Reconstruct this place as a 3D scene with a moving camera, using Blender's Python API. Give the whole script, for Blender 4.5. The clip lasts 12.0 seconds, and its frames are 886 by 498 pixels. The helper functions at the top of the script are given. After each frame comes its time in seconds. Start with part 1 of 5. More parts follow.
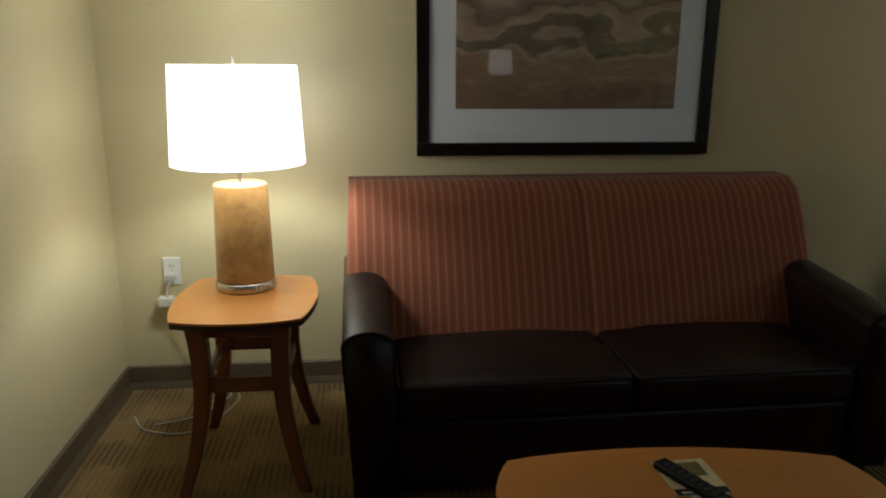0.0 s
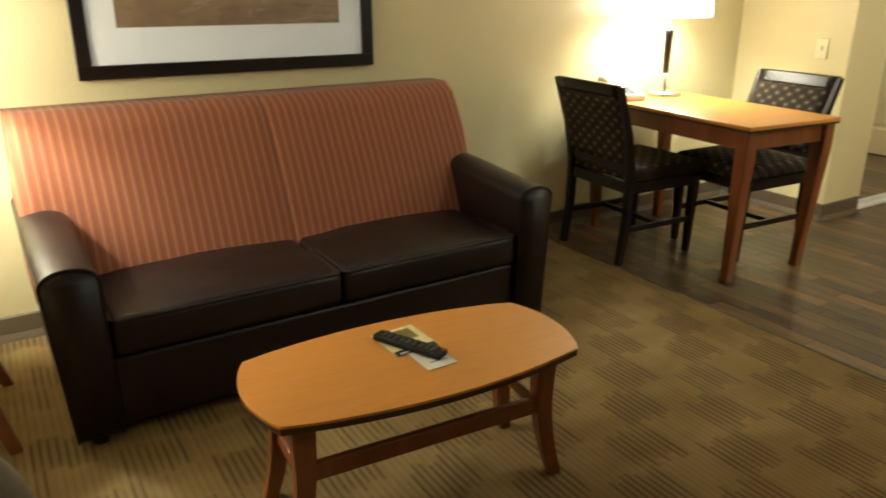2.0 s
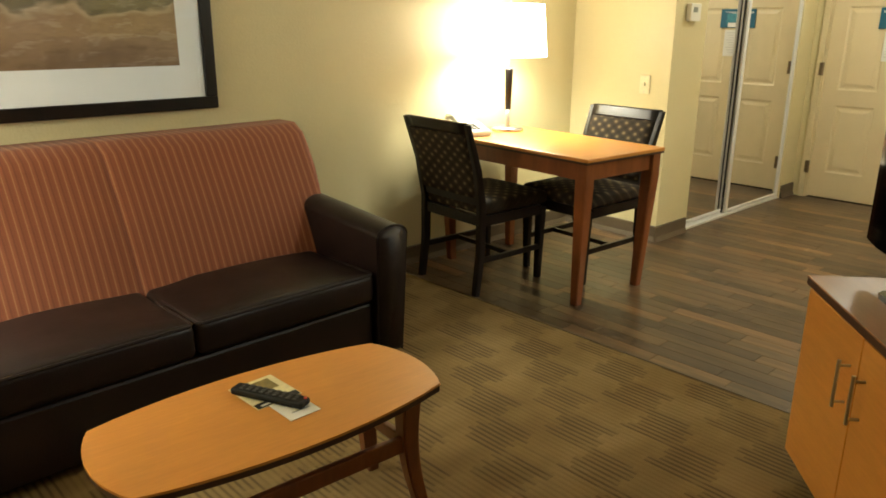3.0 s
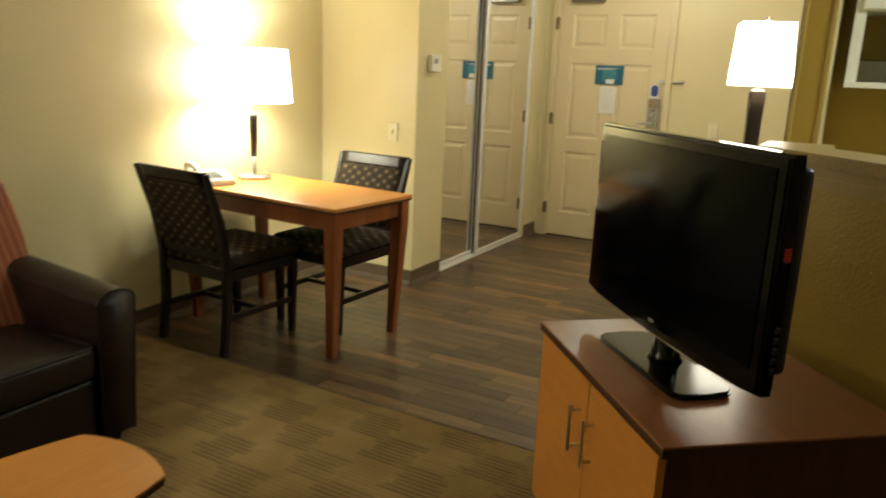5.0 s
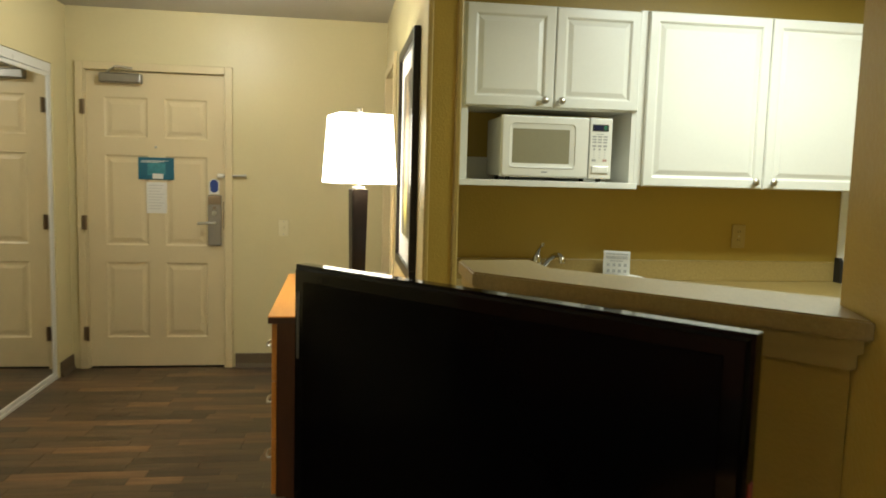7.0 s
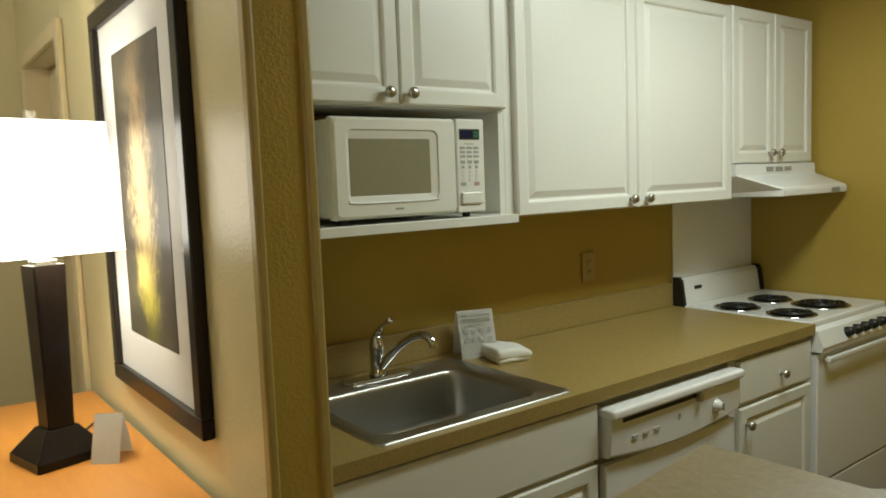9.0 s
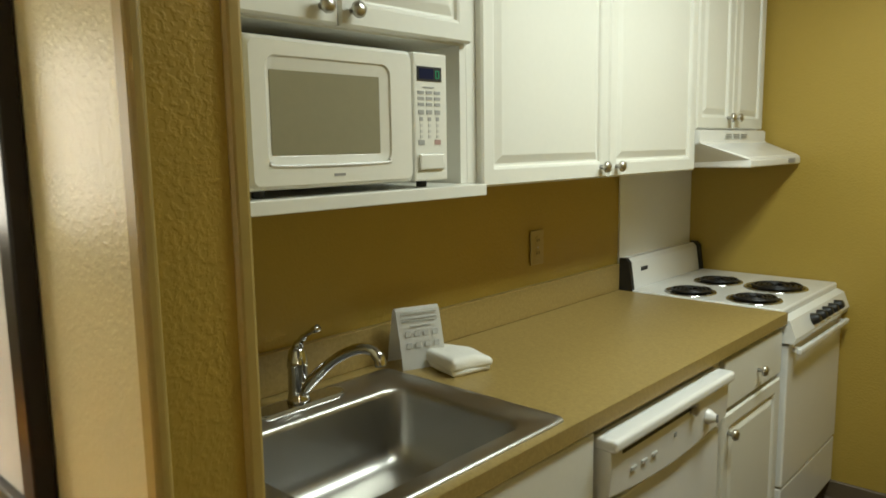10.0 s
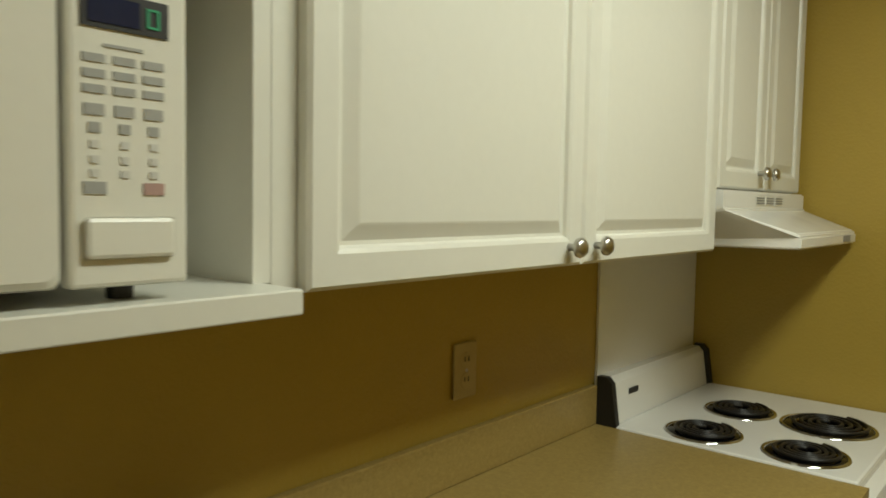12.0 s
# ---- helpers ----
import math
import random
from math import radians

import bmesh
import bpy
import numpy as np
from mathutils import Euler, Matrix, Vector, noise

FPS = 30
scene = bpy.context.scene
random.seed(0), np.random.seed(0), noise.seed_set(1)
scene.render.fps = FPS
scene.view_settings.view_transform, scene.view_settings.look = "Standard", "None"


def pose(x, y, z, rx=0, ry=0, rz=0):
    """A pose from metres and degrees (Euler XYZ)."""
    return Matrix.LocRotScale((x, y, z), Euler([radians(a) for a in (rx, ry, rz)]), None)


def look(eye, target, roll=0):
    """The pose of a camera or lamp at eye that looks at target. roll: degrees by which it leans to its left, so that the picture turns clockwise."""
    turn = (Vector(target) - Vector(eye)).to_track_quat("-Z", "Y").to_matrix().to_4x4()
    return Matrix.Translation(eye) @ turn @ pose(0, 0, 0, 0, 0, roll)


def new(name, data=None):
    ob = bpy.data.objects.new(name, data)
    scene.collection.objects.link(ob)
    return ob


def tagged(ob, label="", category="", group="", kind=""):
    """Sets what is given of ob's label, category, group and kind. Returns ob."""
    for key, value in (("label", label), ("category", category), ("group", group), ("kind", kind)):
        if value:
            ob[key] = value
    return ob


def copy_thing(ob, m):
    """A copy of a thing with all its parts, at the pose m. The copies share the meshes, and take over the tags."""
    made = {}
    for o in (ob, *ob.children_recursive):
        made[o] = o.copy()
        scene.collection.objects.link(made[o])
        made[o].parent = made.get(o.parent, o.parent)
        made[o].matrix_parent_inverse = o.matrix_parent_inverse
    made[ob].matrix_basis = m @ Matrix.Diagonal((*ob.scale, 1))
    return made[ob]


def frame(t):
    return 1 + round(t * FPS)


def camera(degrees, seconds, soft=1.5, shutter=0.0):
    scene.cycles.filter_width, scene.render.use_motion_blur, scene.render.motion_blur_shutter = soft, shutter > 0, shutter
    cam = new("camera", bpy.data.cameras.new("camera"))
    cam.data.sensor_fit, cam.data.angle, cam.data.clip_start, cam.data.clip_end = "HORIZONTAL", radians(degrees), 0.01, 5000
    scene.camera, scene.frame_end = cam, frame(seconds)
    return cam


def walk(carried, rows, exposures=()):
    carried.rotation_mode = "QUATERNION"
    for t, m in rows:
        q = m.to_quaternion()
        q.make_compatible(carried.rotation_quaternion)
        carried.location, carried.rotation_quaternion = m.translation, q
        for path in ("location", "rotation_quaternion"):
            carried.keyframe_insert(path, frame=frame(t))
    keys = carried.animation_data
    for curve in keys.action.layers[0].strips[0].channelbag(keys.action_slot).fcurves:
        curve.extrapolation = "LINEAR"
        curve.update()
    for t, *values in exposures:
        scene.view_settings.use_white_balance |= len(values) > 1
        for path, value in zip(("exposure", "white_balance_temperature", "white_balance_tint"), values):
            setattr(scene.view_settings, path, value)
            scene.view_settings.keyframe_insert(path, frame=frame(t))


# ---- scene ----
cam = camera(62.1, 12.0, 1.7, 0.25)
PATH = [
    (0, (0.325, 0.306, 1.341), (0.523, 2.236, 0.853), 0.3),
    (0.5, (0.383, 0.328, 1.303), (0.736, 2.196, 0.681), -1.4),
    (1, (0.399, 0.308, 1.281), (0.872, 2.106, 0.542), -1.0),
    (1.5, (0.255, 0.246, 1.287), (0.913, 1.984, 0.547), -1.0),
    (2, (0.198, 0.197, 1.309), (1.194, 1.797, 0.64), 0.1),
    (2.5, (0.203, 0.189, 1.333), (1.438, 1.646, 0.737), 0.1),
    (2.7, (0.204, 0.19, 1.334), (1.479, 1.612, 0.743), 0.2),
    (4.5, (0.227, 0.125, 1.363), (1.733, 1.345, 0.872), 2.2),
    (4.9, (0.326, 0.168, 1.358), (1.995, 1.152, 0.861), 2.9),
    (5, (0.36, 0.193, 1.365), (2.07, 1.12, 0.898), 2.4),
    (5.5, (0.498, 0.312, 1.376), (2.364, 0.923, 0.991), 2.8),
    (6, (0.596, 0.497, 1.366), (2.549, 0.803, 1.061), 2.9),
    (6.5, (0.787, 0.67, 1.405), (2.762, 0.571, 1.107), 2.4),
    (7, (1.127, 0.758, 1.414), (3.097, 0.478, 1.212), 1.6),
    (7.2, (1.277, 0.779, 1.434), (3.237, 0.418, 1.255), 2.3),
    (7.5, (1.461, 0.832, 1.436), (3.394, 0.345, 1.279), 2.1),
    (7.7, (1.596, 0.882, 1.439), (3.502, 0.291, 1.314), 2.1),
    (9.3, (2.776, 0.975, 1.505), (4.285, -0.324, 1.311), -1.5),
    (9.5, (2.873, 0.963, 1.495), (4.329, -0.393, 1.296), -0.6),
    (10, (3.155, 0.771, 1.485), (4.496, -0.686, 1.207), -0.9),
    (10.5, (3.386, 0.606, 1.507), (4.799, -0.804, 1.382), -2.2),
    (11, (3.564, 0.479, 1.505), (4.961, -0.951, 1.443), -0.9),
    (11.3, (3.619, 0.329, 1.495), (4.972, -1.142, 1.416), -1.4),
    (11.5, (3.625, 0.204, 1.484), (4.949, -1.292, 1.411), -0.4),
    (12, (3.638, -0.071, 1.486), (4.94, -1.583, 1.359), 1.0),
]
walk(cam, [(t, look(eye, target, roll)) for t, eye, target, roll in PATH],
     [(0, -1.58, 5050, 12), (0.5, -0.95, 5100, 12), (1, -0.12, 5300, 11), (1.5, 0.28, 5500, 10), (2.5, 0.75, 6000, 8), (5, 0.36, 6000, 8), (5.5, 0.32, 5950, 8), (6.5, 0.35, 5800, 8),
      (7.2, -0.1, 5900, 7), (7.7, -0.35, 6150, 6), (9.5, -0.56, 5700, 9), (10, -0.25, 5800, 8), (10.5, -0.29, 5800, 9), (11, -0.42, 6000, 8), (12, -0.66, 6300, 8)])


# ---- light ----
def lamp_light(name, x, y, z, watts, colour, radius=0.05):
    d = bpy.data.lights.new(name, "POINT")
    d.energy, d.color, d.shadow_soft_size = watts, colour, radius
    ob = new(name, d)
    ob.matrix_world = pose(x, y, z)
    return ob


WARM = (1.0, 0.94, 0.71)
COOL = (0.96, 1.0, 0.82)
w = bpy.data.worlds.new("night")
scene.world = w
w.use_nodes = True
w.node_tree.nodes["Background"].inputs[0].default_value = (0.02, 0.02, 0.025, 1)
w.node_tree.nodes["Background"].inputs[1].default_value = 0.1
lamp_light("side_lamp_bulb", -0.105, 2.82, 1.16, 46, WARM)
lamp_light("desk_lamp_bulb", 3.445, 3.085, 1.31, 37, WARM, 0.08)
lamp_light("dresser_lamp_bulb", 4.68, 0.67, 1.53, 22, WARM)
lamp_light("far_lamp_bulb", 1.80, -2.00, 1.36, 2, WARM)
kd = bpy.data.lights.new("kitchen_tube", "AREA")
kd.shape, kd.size, kd.size_y, kd.energy, kd.color = "RECTANGLE", 0.26, 1.1, 29, COOL
new("kitchen_tube", kd).matrix_world = pose(3.42, -1.12, 2.375)

lamp_light("hall_bulb", 5.35, 1.55, 2.335, 18, (1.0, 0.95, 0.76), 0.11)

# ---- materials ----
def nodes_of(name):
    m = bpy.data.materials.new(name)
    m.use_nodes = True
    t = m.node_tree
    return m, t, t.nodes["Principled BSDF"]


def coords(t, scale=(1, 1, 1), kind="Object"):
    c, mp = t.nodes.new("ShaderNodeTexCoord"), t.nodes.new("ShaderNodeMapping")
    mp.inputs["Scale"].default_value = scale
    t.links.new(c.outputs[kind], mp.inputs["Vector"])
    return mp.outputs["Vector"]


def world_coords(t, scale=(1, 1, 1), rz=0.0):
    g, mp = t.nodes.new("ShaderNodeNewGeometry"), t.nodes.new("ShaderNodeMapping")
    mp.inputs["Scale"].default_value = scale
    mp.inputs["Rotation"].default_value = (0, 0, rz)
    t.links.new(g.outputs["Position"], mp.inputs["Vector"])
    return mp.outputs["Vector"]


def noise_tex(t, vec, scale, detail=3.0, rough=0.55, out="Fac"):
    n = t.nodes.new("ShaderNodeTexNoise")
    n.inputs["Scale"].default_value, n.inputs["Detail"].default_value, n.inputs["Roughness"].default_value = scale, detail, rough
    t.links.new(vec, n.inputs["Vector"])
    return n.outputs[out]


def ramp(t, fac, stops):
    r = t.nodes.new("ShaderNodeValToRGB")
    e = r.color_ramp.elements
    while len(e) < len(stops):
        e.new(0.5)
    for el, (p, c) in zip(e, stops):
        el.position, el.color = p, (c[0], c[1], c[2], 1)
    t.links.new(fac, r.inputs["Fac"])
    return r.outputs["Color"]


def mix(t, a, b, fac, kind="MIX"):
    n = t.nodes.new("ShaderNodeMix")
    n.data_type, n.blend_type = "RGBA", kind
    for sock, v in ((n.inputs[6], a), (n.inputs[7], b), (n.inputs[0], fac)):
        if isinstance(v, bpy.types.NodeSocket):
            t.links.new(v, sock)
        elif isinstance(v, (int, float)):
            sock.default_value = v
        else:
            sock.default_value = (v[0], v[1], v[2], 1)
    return n.outputs[2]


def calc(t, op, a, b=0.0):
    n = t.nodes.new("ShaderNodeMath")
    n.operation = op
    for sock, v in ((n.inputs[0], a), (n.inputs[1], b)):
        if isinstance(v, bpy.types.NodeSocket):
            t.links.new(v, sock)
        else:
            sock.default_value = v
    return n.outputs[0]


def bump(t, p, height, strength, distance):
    b = t.nodes.new("ShaderNodeBump")
    b.inputs["Strength"].default_value, b.inputs["Distance"].default_value = strength, distance
    t.links.new(height, b.inputs["Height"])
    t.links.new(b.outputs["Normal"], p.inputs["Normal"])


def surface(name, col, rough=0.5, metal=0.0, var=0.12, big=2.0, fine=60.0, relief=0.0, relief_scale=120.0, coat=0.0, spec=0.5):
    """A plain painted or moulded surface with faint stains, grain and relief."""
    m, t, p = nodes_of(name)
    v = coords(t)
    dark = tuple(c * (1 - var) for c in col)
    light = tuple(min(1, c * (1 + var * 0.6)) for c in col)
    a = ramp(t, noise_tex(t, v, big, 4), [(0.3, dark), (0.7, light)])
    b = ramp(t, noise_tex(t, v, fine, 2), [(0.3, dark), (0.7, light)])
    t.links.new(mix(t, a, b, 0.35), p.inputs["Base Color"])
    p.inputs["Metallic"].default_value = metal
    p.inputs["Specular IOR Level"].default_value = spec
    p.inputs["Coat Weight"].default_value = coat
    r = t.nodes.new("ShaderNodeMapRange")
    r.inputs["To Min"].default_value, r.inputs["To Max"].default_value = max(0.02, rough - 0.06), min(1, rough + 0.06)
    t.links.new(noise_tex(t, v, big * 4, 3), r.inputs["Value"])
    t.links.new(r.outputs["Result"], p.inputs["Roughness"])
    if relief:
        bump(t, p, noise_tex(t, v, relief_scale, 3), 0.6, relief)
    return m


def wall_paint(name, col, relief):
    """Rolled paint over a knocked-down plaster texture."""
    m, t, p = nodes_of(name)
    v = world_coords(t)
    a = ramp(t, noise_tex(t, v, 1.3, 4), [(0.3, [c * 0.95 for c in col]), (0.7, [min(1, c * 1.03) for c in col])])
    b = ramp(t, noise_tex(t, v, 45, 3), [(0.3, [c * 0.95 for c in col]), (0.7, col)])
    t.links.new(mix(t, a, b, 0.4), p.inputs["Base Color"])
    p.inputs["Roughness"].default_value = 0.37
    p.inputs["Specular IOR Level"].default_value = 0.45
    soft = t.nodes.new("ShaderNodeMapRange")
    soft.interpolation_type = "SMOOTHSTEP"
    soft.inputs["From Min"].default_value, soft.inputs["From Max"].default_value = 0.42, 0.62
    t.links.new(noise_tex(t, v, 105, 3, 0.5), soft.inputs["Value"])
    bump(t, p, soft.outputs["Result"], relief, 0.0018)
    return m


def wood(name, dark, light, grain=(3, 26, 26), rough=0.35, coat=0.15, vary=False, spec=0.5):
    """Wood or wood laminate, its grain along x."""
    m, t, p = nodes_of(name)
    v = coords(t, grain)
    w1 = noise_tex(t, v, 1.6, 5, 0.6)
    c = ramp(t, w1, [(0.28, dark), (0.52, [(a + b) / 2 for a, b in zip(dark, light)]), (0.75, light)])
    f = ramp(t, noise_tex(t, coords(t, tuple(g * 4 for g in grain)), 2.0, 2), [(0.3, (0.82, 0.82, 0.82)), (0.7, (1, 1, 1))])
    c = mix(t, c, f, 0.5, "MULTIPLY")
    if vary:
        o = t.nodes.new("ShaderNodeObjectInfo")
        c = mix(t, c, ramp(t, o.outputs["Random"], vary), 1.0, "MULTIPLY")
    t.links.new(c, p.inputs["Base Color"])
    p.inputs["Roughness"].default_value = rough
    p.inputs["Coat Weight"].default_value = coat
    p.inputs["Coat Roughness"].default_value = 0.25
    p.inputs["Specular IOR Level"].default_value = spec
    bump(t, p, w1, 0.15, 0.0006)
    return m


def carpet_material():
    """Loop carpet tiles, thin broken stripes along y in lighter and darker blocks."""
    m, t, p = nodes_of("striped_carpet")
    sx = t.nodes.new("ShaderNodeSeparateXYZ")
    t.links.new(world_coords(t), sx.inputs[0])
    wob = calc(t, "MULTIPLY", calc(t, "SUBTRACT", noise_tex(t, world_coords(t, (7, 3, 1)), 1.0, 2), 0.5), 0.010)
    x, y = calc(t, "ADD", sx.outputs["X"], wob), sx.outputs["Y"]

    def white(a, b):
        c = t.nodes.new("ShaderNodeCombineXYZ")
        t.links.new(a, c.inputs[0])
        t.links.new(b, c.inputs[1])
        n = t.nodes.new("ShaderNodeTexWhiteNoise")
        n.noise_dimensions = "2D"
        t.links.new(c.outputs[0], n.inputs["Vector"])
        return n.outputs["Value"]

    line = calc(t, "FLOOR", calc(t, "MULTIPLY", x, 44.0))
    none = calc(t, "MULTIPLY", line, 0.0)
    row_y = calc(t, "ADD", y, calc(t, "MULTIPLY", white(line, none), 0.045))
    row = calc(t, "FLOOR", calc(t, "MULTIPLY", row_y, 5.6))
    col = calc(t, "FLOOR", calc(t, "DIVIDE", calc(t, "ADD", line, calc(t, "MULTIPLY", row, 2.0)), 8.0))
    odd = calc(t, "PINGPONG", calc(t, "ADD", col, row), 1.0)
    block = calc(t, "ADD", calc(t, "MULTIPLY", odd, 0.62), calc(t, "MULTIPLY", white(col, row), 0.38))
    single = white(line, row)
    wave = calc(t, "SINE", calc(t, "MULTIPLY", x, 44.0 * 2 * math.pi))
    wave = calc(t, "ADD", calc(t, "MULTIPLY", wave, 0.5), 0.5)
    stripe = calc(t, "MULTIPLY", wave, wave)
    ends = calc(t, "ABSOLUTE", calc(t, "SINE", calc(t, "MULTIPLY", row_y, 5.6 * math.pi)))
    ends = calc(t, "ADD", calc(t, "MULTIPLY", calc(t, "MINIMUM", calc(t, "MULTIPLY", ends, 1.6), 1.0), 0.45), 0.55)
    strong = ramp(t, calc(t, "ADD", calc(t, "MULTIPLY", block, 0.78), calc(t, "MULTIPLY", single, 0.22)), [(0.22, (0.27, 0.27, 0.27)), (0.50, (0.52, 0.52, 0.52)), (0.74, (0.96, 0.96, 0.96))])
    dark = calc(t, "MULTIPLY", calc(t, "MULTIPLY", strong, stripe), ends)
    patch = noise_tex(t, world_coords(t, (2.2, 4.0, 1)), 1.0, 2, 0.5)
    ground = ramp(t, patch, [(0.3, (0.220, 0.146, 0.055)), (0.52, (0.280, 0.190, 0.076)), (0.72, (0.340, 0.240, 0.106))])
    ground = mix(t, ground, (0.155, 0.108, 0.050), calc(t, "MULTIPLY", strong, 0.36))
    c = mix(t, ground, (0.050, 0.032, 0.017), calc(t, "MULTIPLY", dark, 0.72))
    pile = noise_tex(t, world_coords(t), 420, 2)
    c = mix(t, c, ramp(t, pile, [(0.3, (0.66, 0.66, 0.66)), (0.7, (1, 1, 1))]), 0.6, "MULTIPLY")
    t.links.new(c, p.inputs["Base Color"])
    p.inputs["Roughness"].default_value = 0.95
    p.inputs["Specular IOR Level"].default_value = 0.1
    bump(t, p, calc(t, "SUBTRACT", pile, calc(t, "MULTIPLY", dark, 0.6)), 0.6, 0.003)
    return m


def stripe_fabric():
    """Woven terracotta with thin cream pinstripes running up the back."""
    m, t, p = nodes_of("striped_upholstery")
    v = coords(t)
    s = t.nodes.new("ShaderNodeSeparateXYZ")
    t.links.new(v, s.inputs[0])
    u = calc(t, "FRACT", calc(t, "MULTIPLY", s.outputs["X"], 31.0))
    line = ramp(t, u, [(0.0, (0.28, 0.084, 0.036)), (0.14, (0.31, 0.10, 0.043)), (0.20, (0.52, 0.29, 0.13)), (0.28, (0.33, 0.112, 0.05)), (0.50, (0.28, 0.082, 0.036)), (0.62, (0.14, 0.036, 0.021)), (0.74, (0.25, 0.07, 0.032))])
    weave = noise_tex(t, coords(t, (1, 3, 1)), 300, 2)
    line = mix(t, line, (0.27, 0.088, 0.030), 0.34)
    c = mix(t, line, ramp(t, weave, [(0.3, (0.72, 0.72, 0.72)), (0.7, (1, 1, 1))]), 0.7, "MULTIPLY")
    t.links.new(c, p.inputs["Base Color"])
    p.inputs["Roughness"].default_value = 0.85
    p.inputs["Sheen Weight"].default_value = 0.05
    bump(t, p, weave, 0.5, 0.0008)
    return m


def dot_fabric():
    """Dark brown weave with a regular scatter of gold dashes."""
    m, t, p = nodes_of("dotted_upholstery")
    sp = t.nodes.new("ShaderNodeSeparateXYZ")
    t.links.new(coords(t), sp.inputs[0])
    up = calc(t, "SUBTRACT", sp.outputs["Z"], sp.outputs["X"])
    cb = t.nodes.new("ShaderNodeCombineXYZ")
    t.links.new(calc(t, "MULTIPLY", calc(t, "ADD", sp.outputs["Y"], up), 13.5), cb.inputs[0])
    t.links.new(calc(t, "MULTIPLY", calc(t, "SUBTRACT", sp.outputs["Y"], up), 13.5), cb.inputs[1])
    vo = t.nodes.new("ShaderNodeTexVoronoi")
    vo.voronoi_dimensions = "2D"
    vo.inputs["Scale"].default_value, vo.inputs["Randomness"].default_value = 1.0, 0.12
    t.links.new(cb.outputs[0], vo.inputs["Vector"])
    c = ramp(t, vo.outputs["Distance"], [(0.08, (0.155, 0.115, 0.057)), (0.17, (0.092, 0.066, 0.034)), (0.29, (0.036, 0.025, 0.015)), (0.60, (0.017, 0.012, 0.008))])
    weave = noise_tex(t, coords(t), 350, 2)
    c = mix(t, c, ramp(t, weave, [(0.3, (0.6, 0.6, 0.6)), (0.7, (1, 1, 1))]), 0.6, "MULTIPLY")
    t.links.new(c, p.inputs["Base Color"])
    p.inputs["Roughness"].default_value = 0.85
    p.inputs["Specular IOR Level"].default_value = 0.2
    bump(t, p, weave, 0.5, 0.0008)
    return m


def leather():
    m, t, p = nodes_of("dark_brown_leather")
    v = coords(t)
    vo = t.nodes.new("ShaderNodeTexVoronoi")
    vo.inputs["Scale"].default_value = 240
    t.links.new(v, vo.inputs["Vector"])
    c = ramp(t, noise_tex(t, v, 5, 5), [(0.3, (0.007, 0.0036, 0.0031)), (0.7, (0.015, 0.0072, 0.0058))])
    t.links.new(c, p.inputs["Base Color"])
    r = t.nodes.new("ShaderNodeMapRange")
    r.inputs["To Min"].default_value, r.inputs["To Max"].default_value = 0.34, 0.5
    t.links.new(noise_tex(t, v, 9, 4), r.inputs["Value"])
    t.links.new(r.outputs["Result"], p.inputs["Roughness"])
    p.inputs["Specular IOR Level"].default_value = 0.36
    bump(t, p, calc(t, "ADD", calc(t, "MULTIPLY", vo.outputs["Distance"], 0.25), noise_tex(t, v, 7, 3)), 0.35, 0.004)
    return m


def mottled(name, stops, scale, rough, relief=0.0, fine=None):
    m, t, p = nodes_of(name)
    v = coords(t)
    c = ramp(t, noise_tex(t, v, scale, 6, 0.65), stops)
    if fine:
        c = mix(t, c, ramp(t, noise_tex(t, v, fine, 2), [(0.35, (0.75, 0.75, 0.75)), (0.65, (1, 1, 1))]), 0.6, "MULTIPLY")
    t.links.new(c, p.inputs["Base Color"])
    p.inputs["Roughness"].default_value = rough
    if relief:
        bump(t, p, noise_tex(t, v, scale * 6, 4), 0.4, relief)
    return m


def shade_material(name, strength):
    """Lit lampshade cloth: opaque, its emissive glow stands in for the bulb shining through."""
    m, t, p = nodes_of(name)
    p.inputs["Base Color"].default_value = (0.85, 0.80, 0.70, 1)
    p.inputs["Roughness"].default_value = 0.9
    p.inputs["Emission Color"].default_value = (1.0, 0.88, 0.66, 1)
    p.inputs["Emission Strength"].default_value = strength
    bump(t, p, noise_tex(t, coords(t, (1, 1, 6)), 90, 2), 0.3, 0.001)
    return m


def glow(name, col, strength):
    m, t, p = nodes_of(name)
    p.inputs["Base Color"].default_value = (*col, 1)
    p.inputs["Emission Color"].default_value = (*col, 1)
    p.inputs["Emission Strength"].default_value = strength
    return m


def metal(name, col, rough, streak=None):
    m, t, p = nodes_of(name)
    p.inputs["Metallic"].default_value = 1.0
    v = coords(t, streak or (1, 1, 1))
    f = noise_tex(t, v, 30 if streak else 5, 2)
    t.links.new(ramp(t, f, [(0.3, [c * 0.94 for c in col]), (0.7, col)]), p.inputs["Base Color"])
    r = t.nodes.new("ShaderNodeMapRange")
    r.inputs["To Min"].default_value, r.inputs["To Max"].default_value = rough * 0.92, rough * 1.1
    t.links.new(f, r.inputs["Value"])
    t.links.new(r.outputs["Result"], p.inputs["Roughness"])
    return m


def pane_material():
    m, t, p = nodes_of("picture_glass")
    p.inputs["Base Color"].default_value = (1, 1, 1, 1)
    p.inputs["Roughness"].default_value = 0.02
    p.inputs["Transmission Weight"].default_value = 1.0
    p.inputs["IOR"].default_value = 1.45
    return m


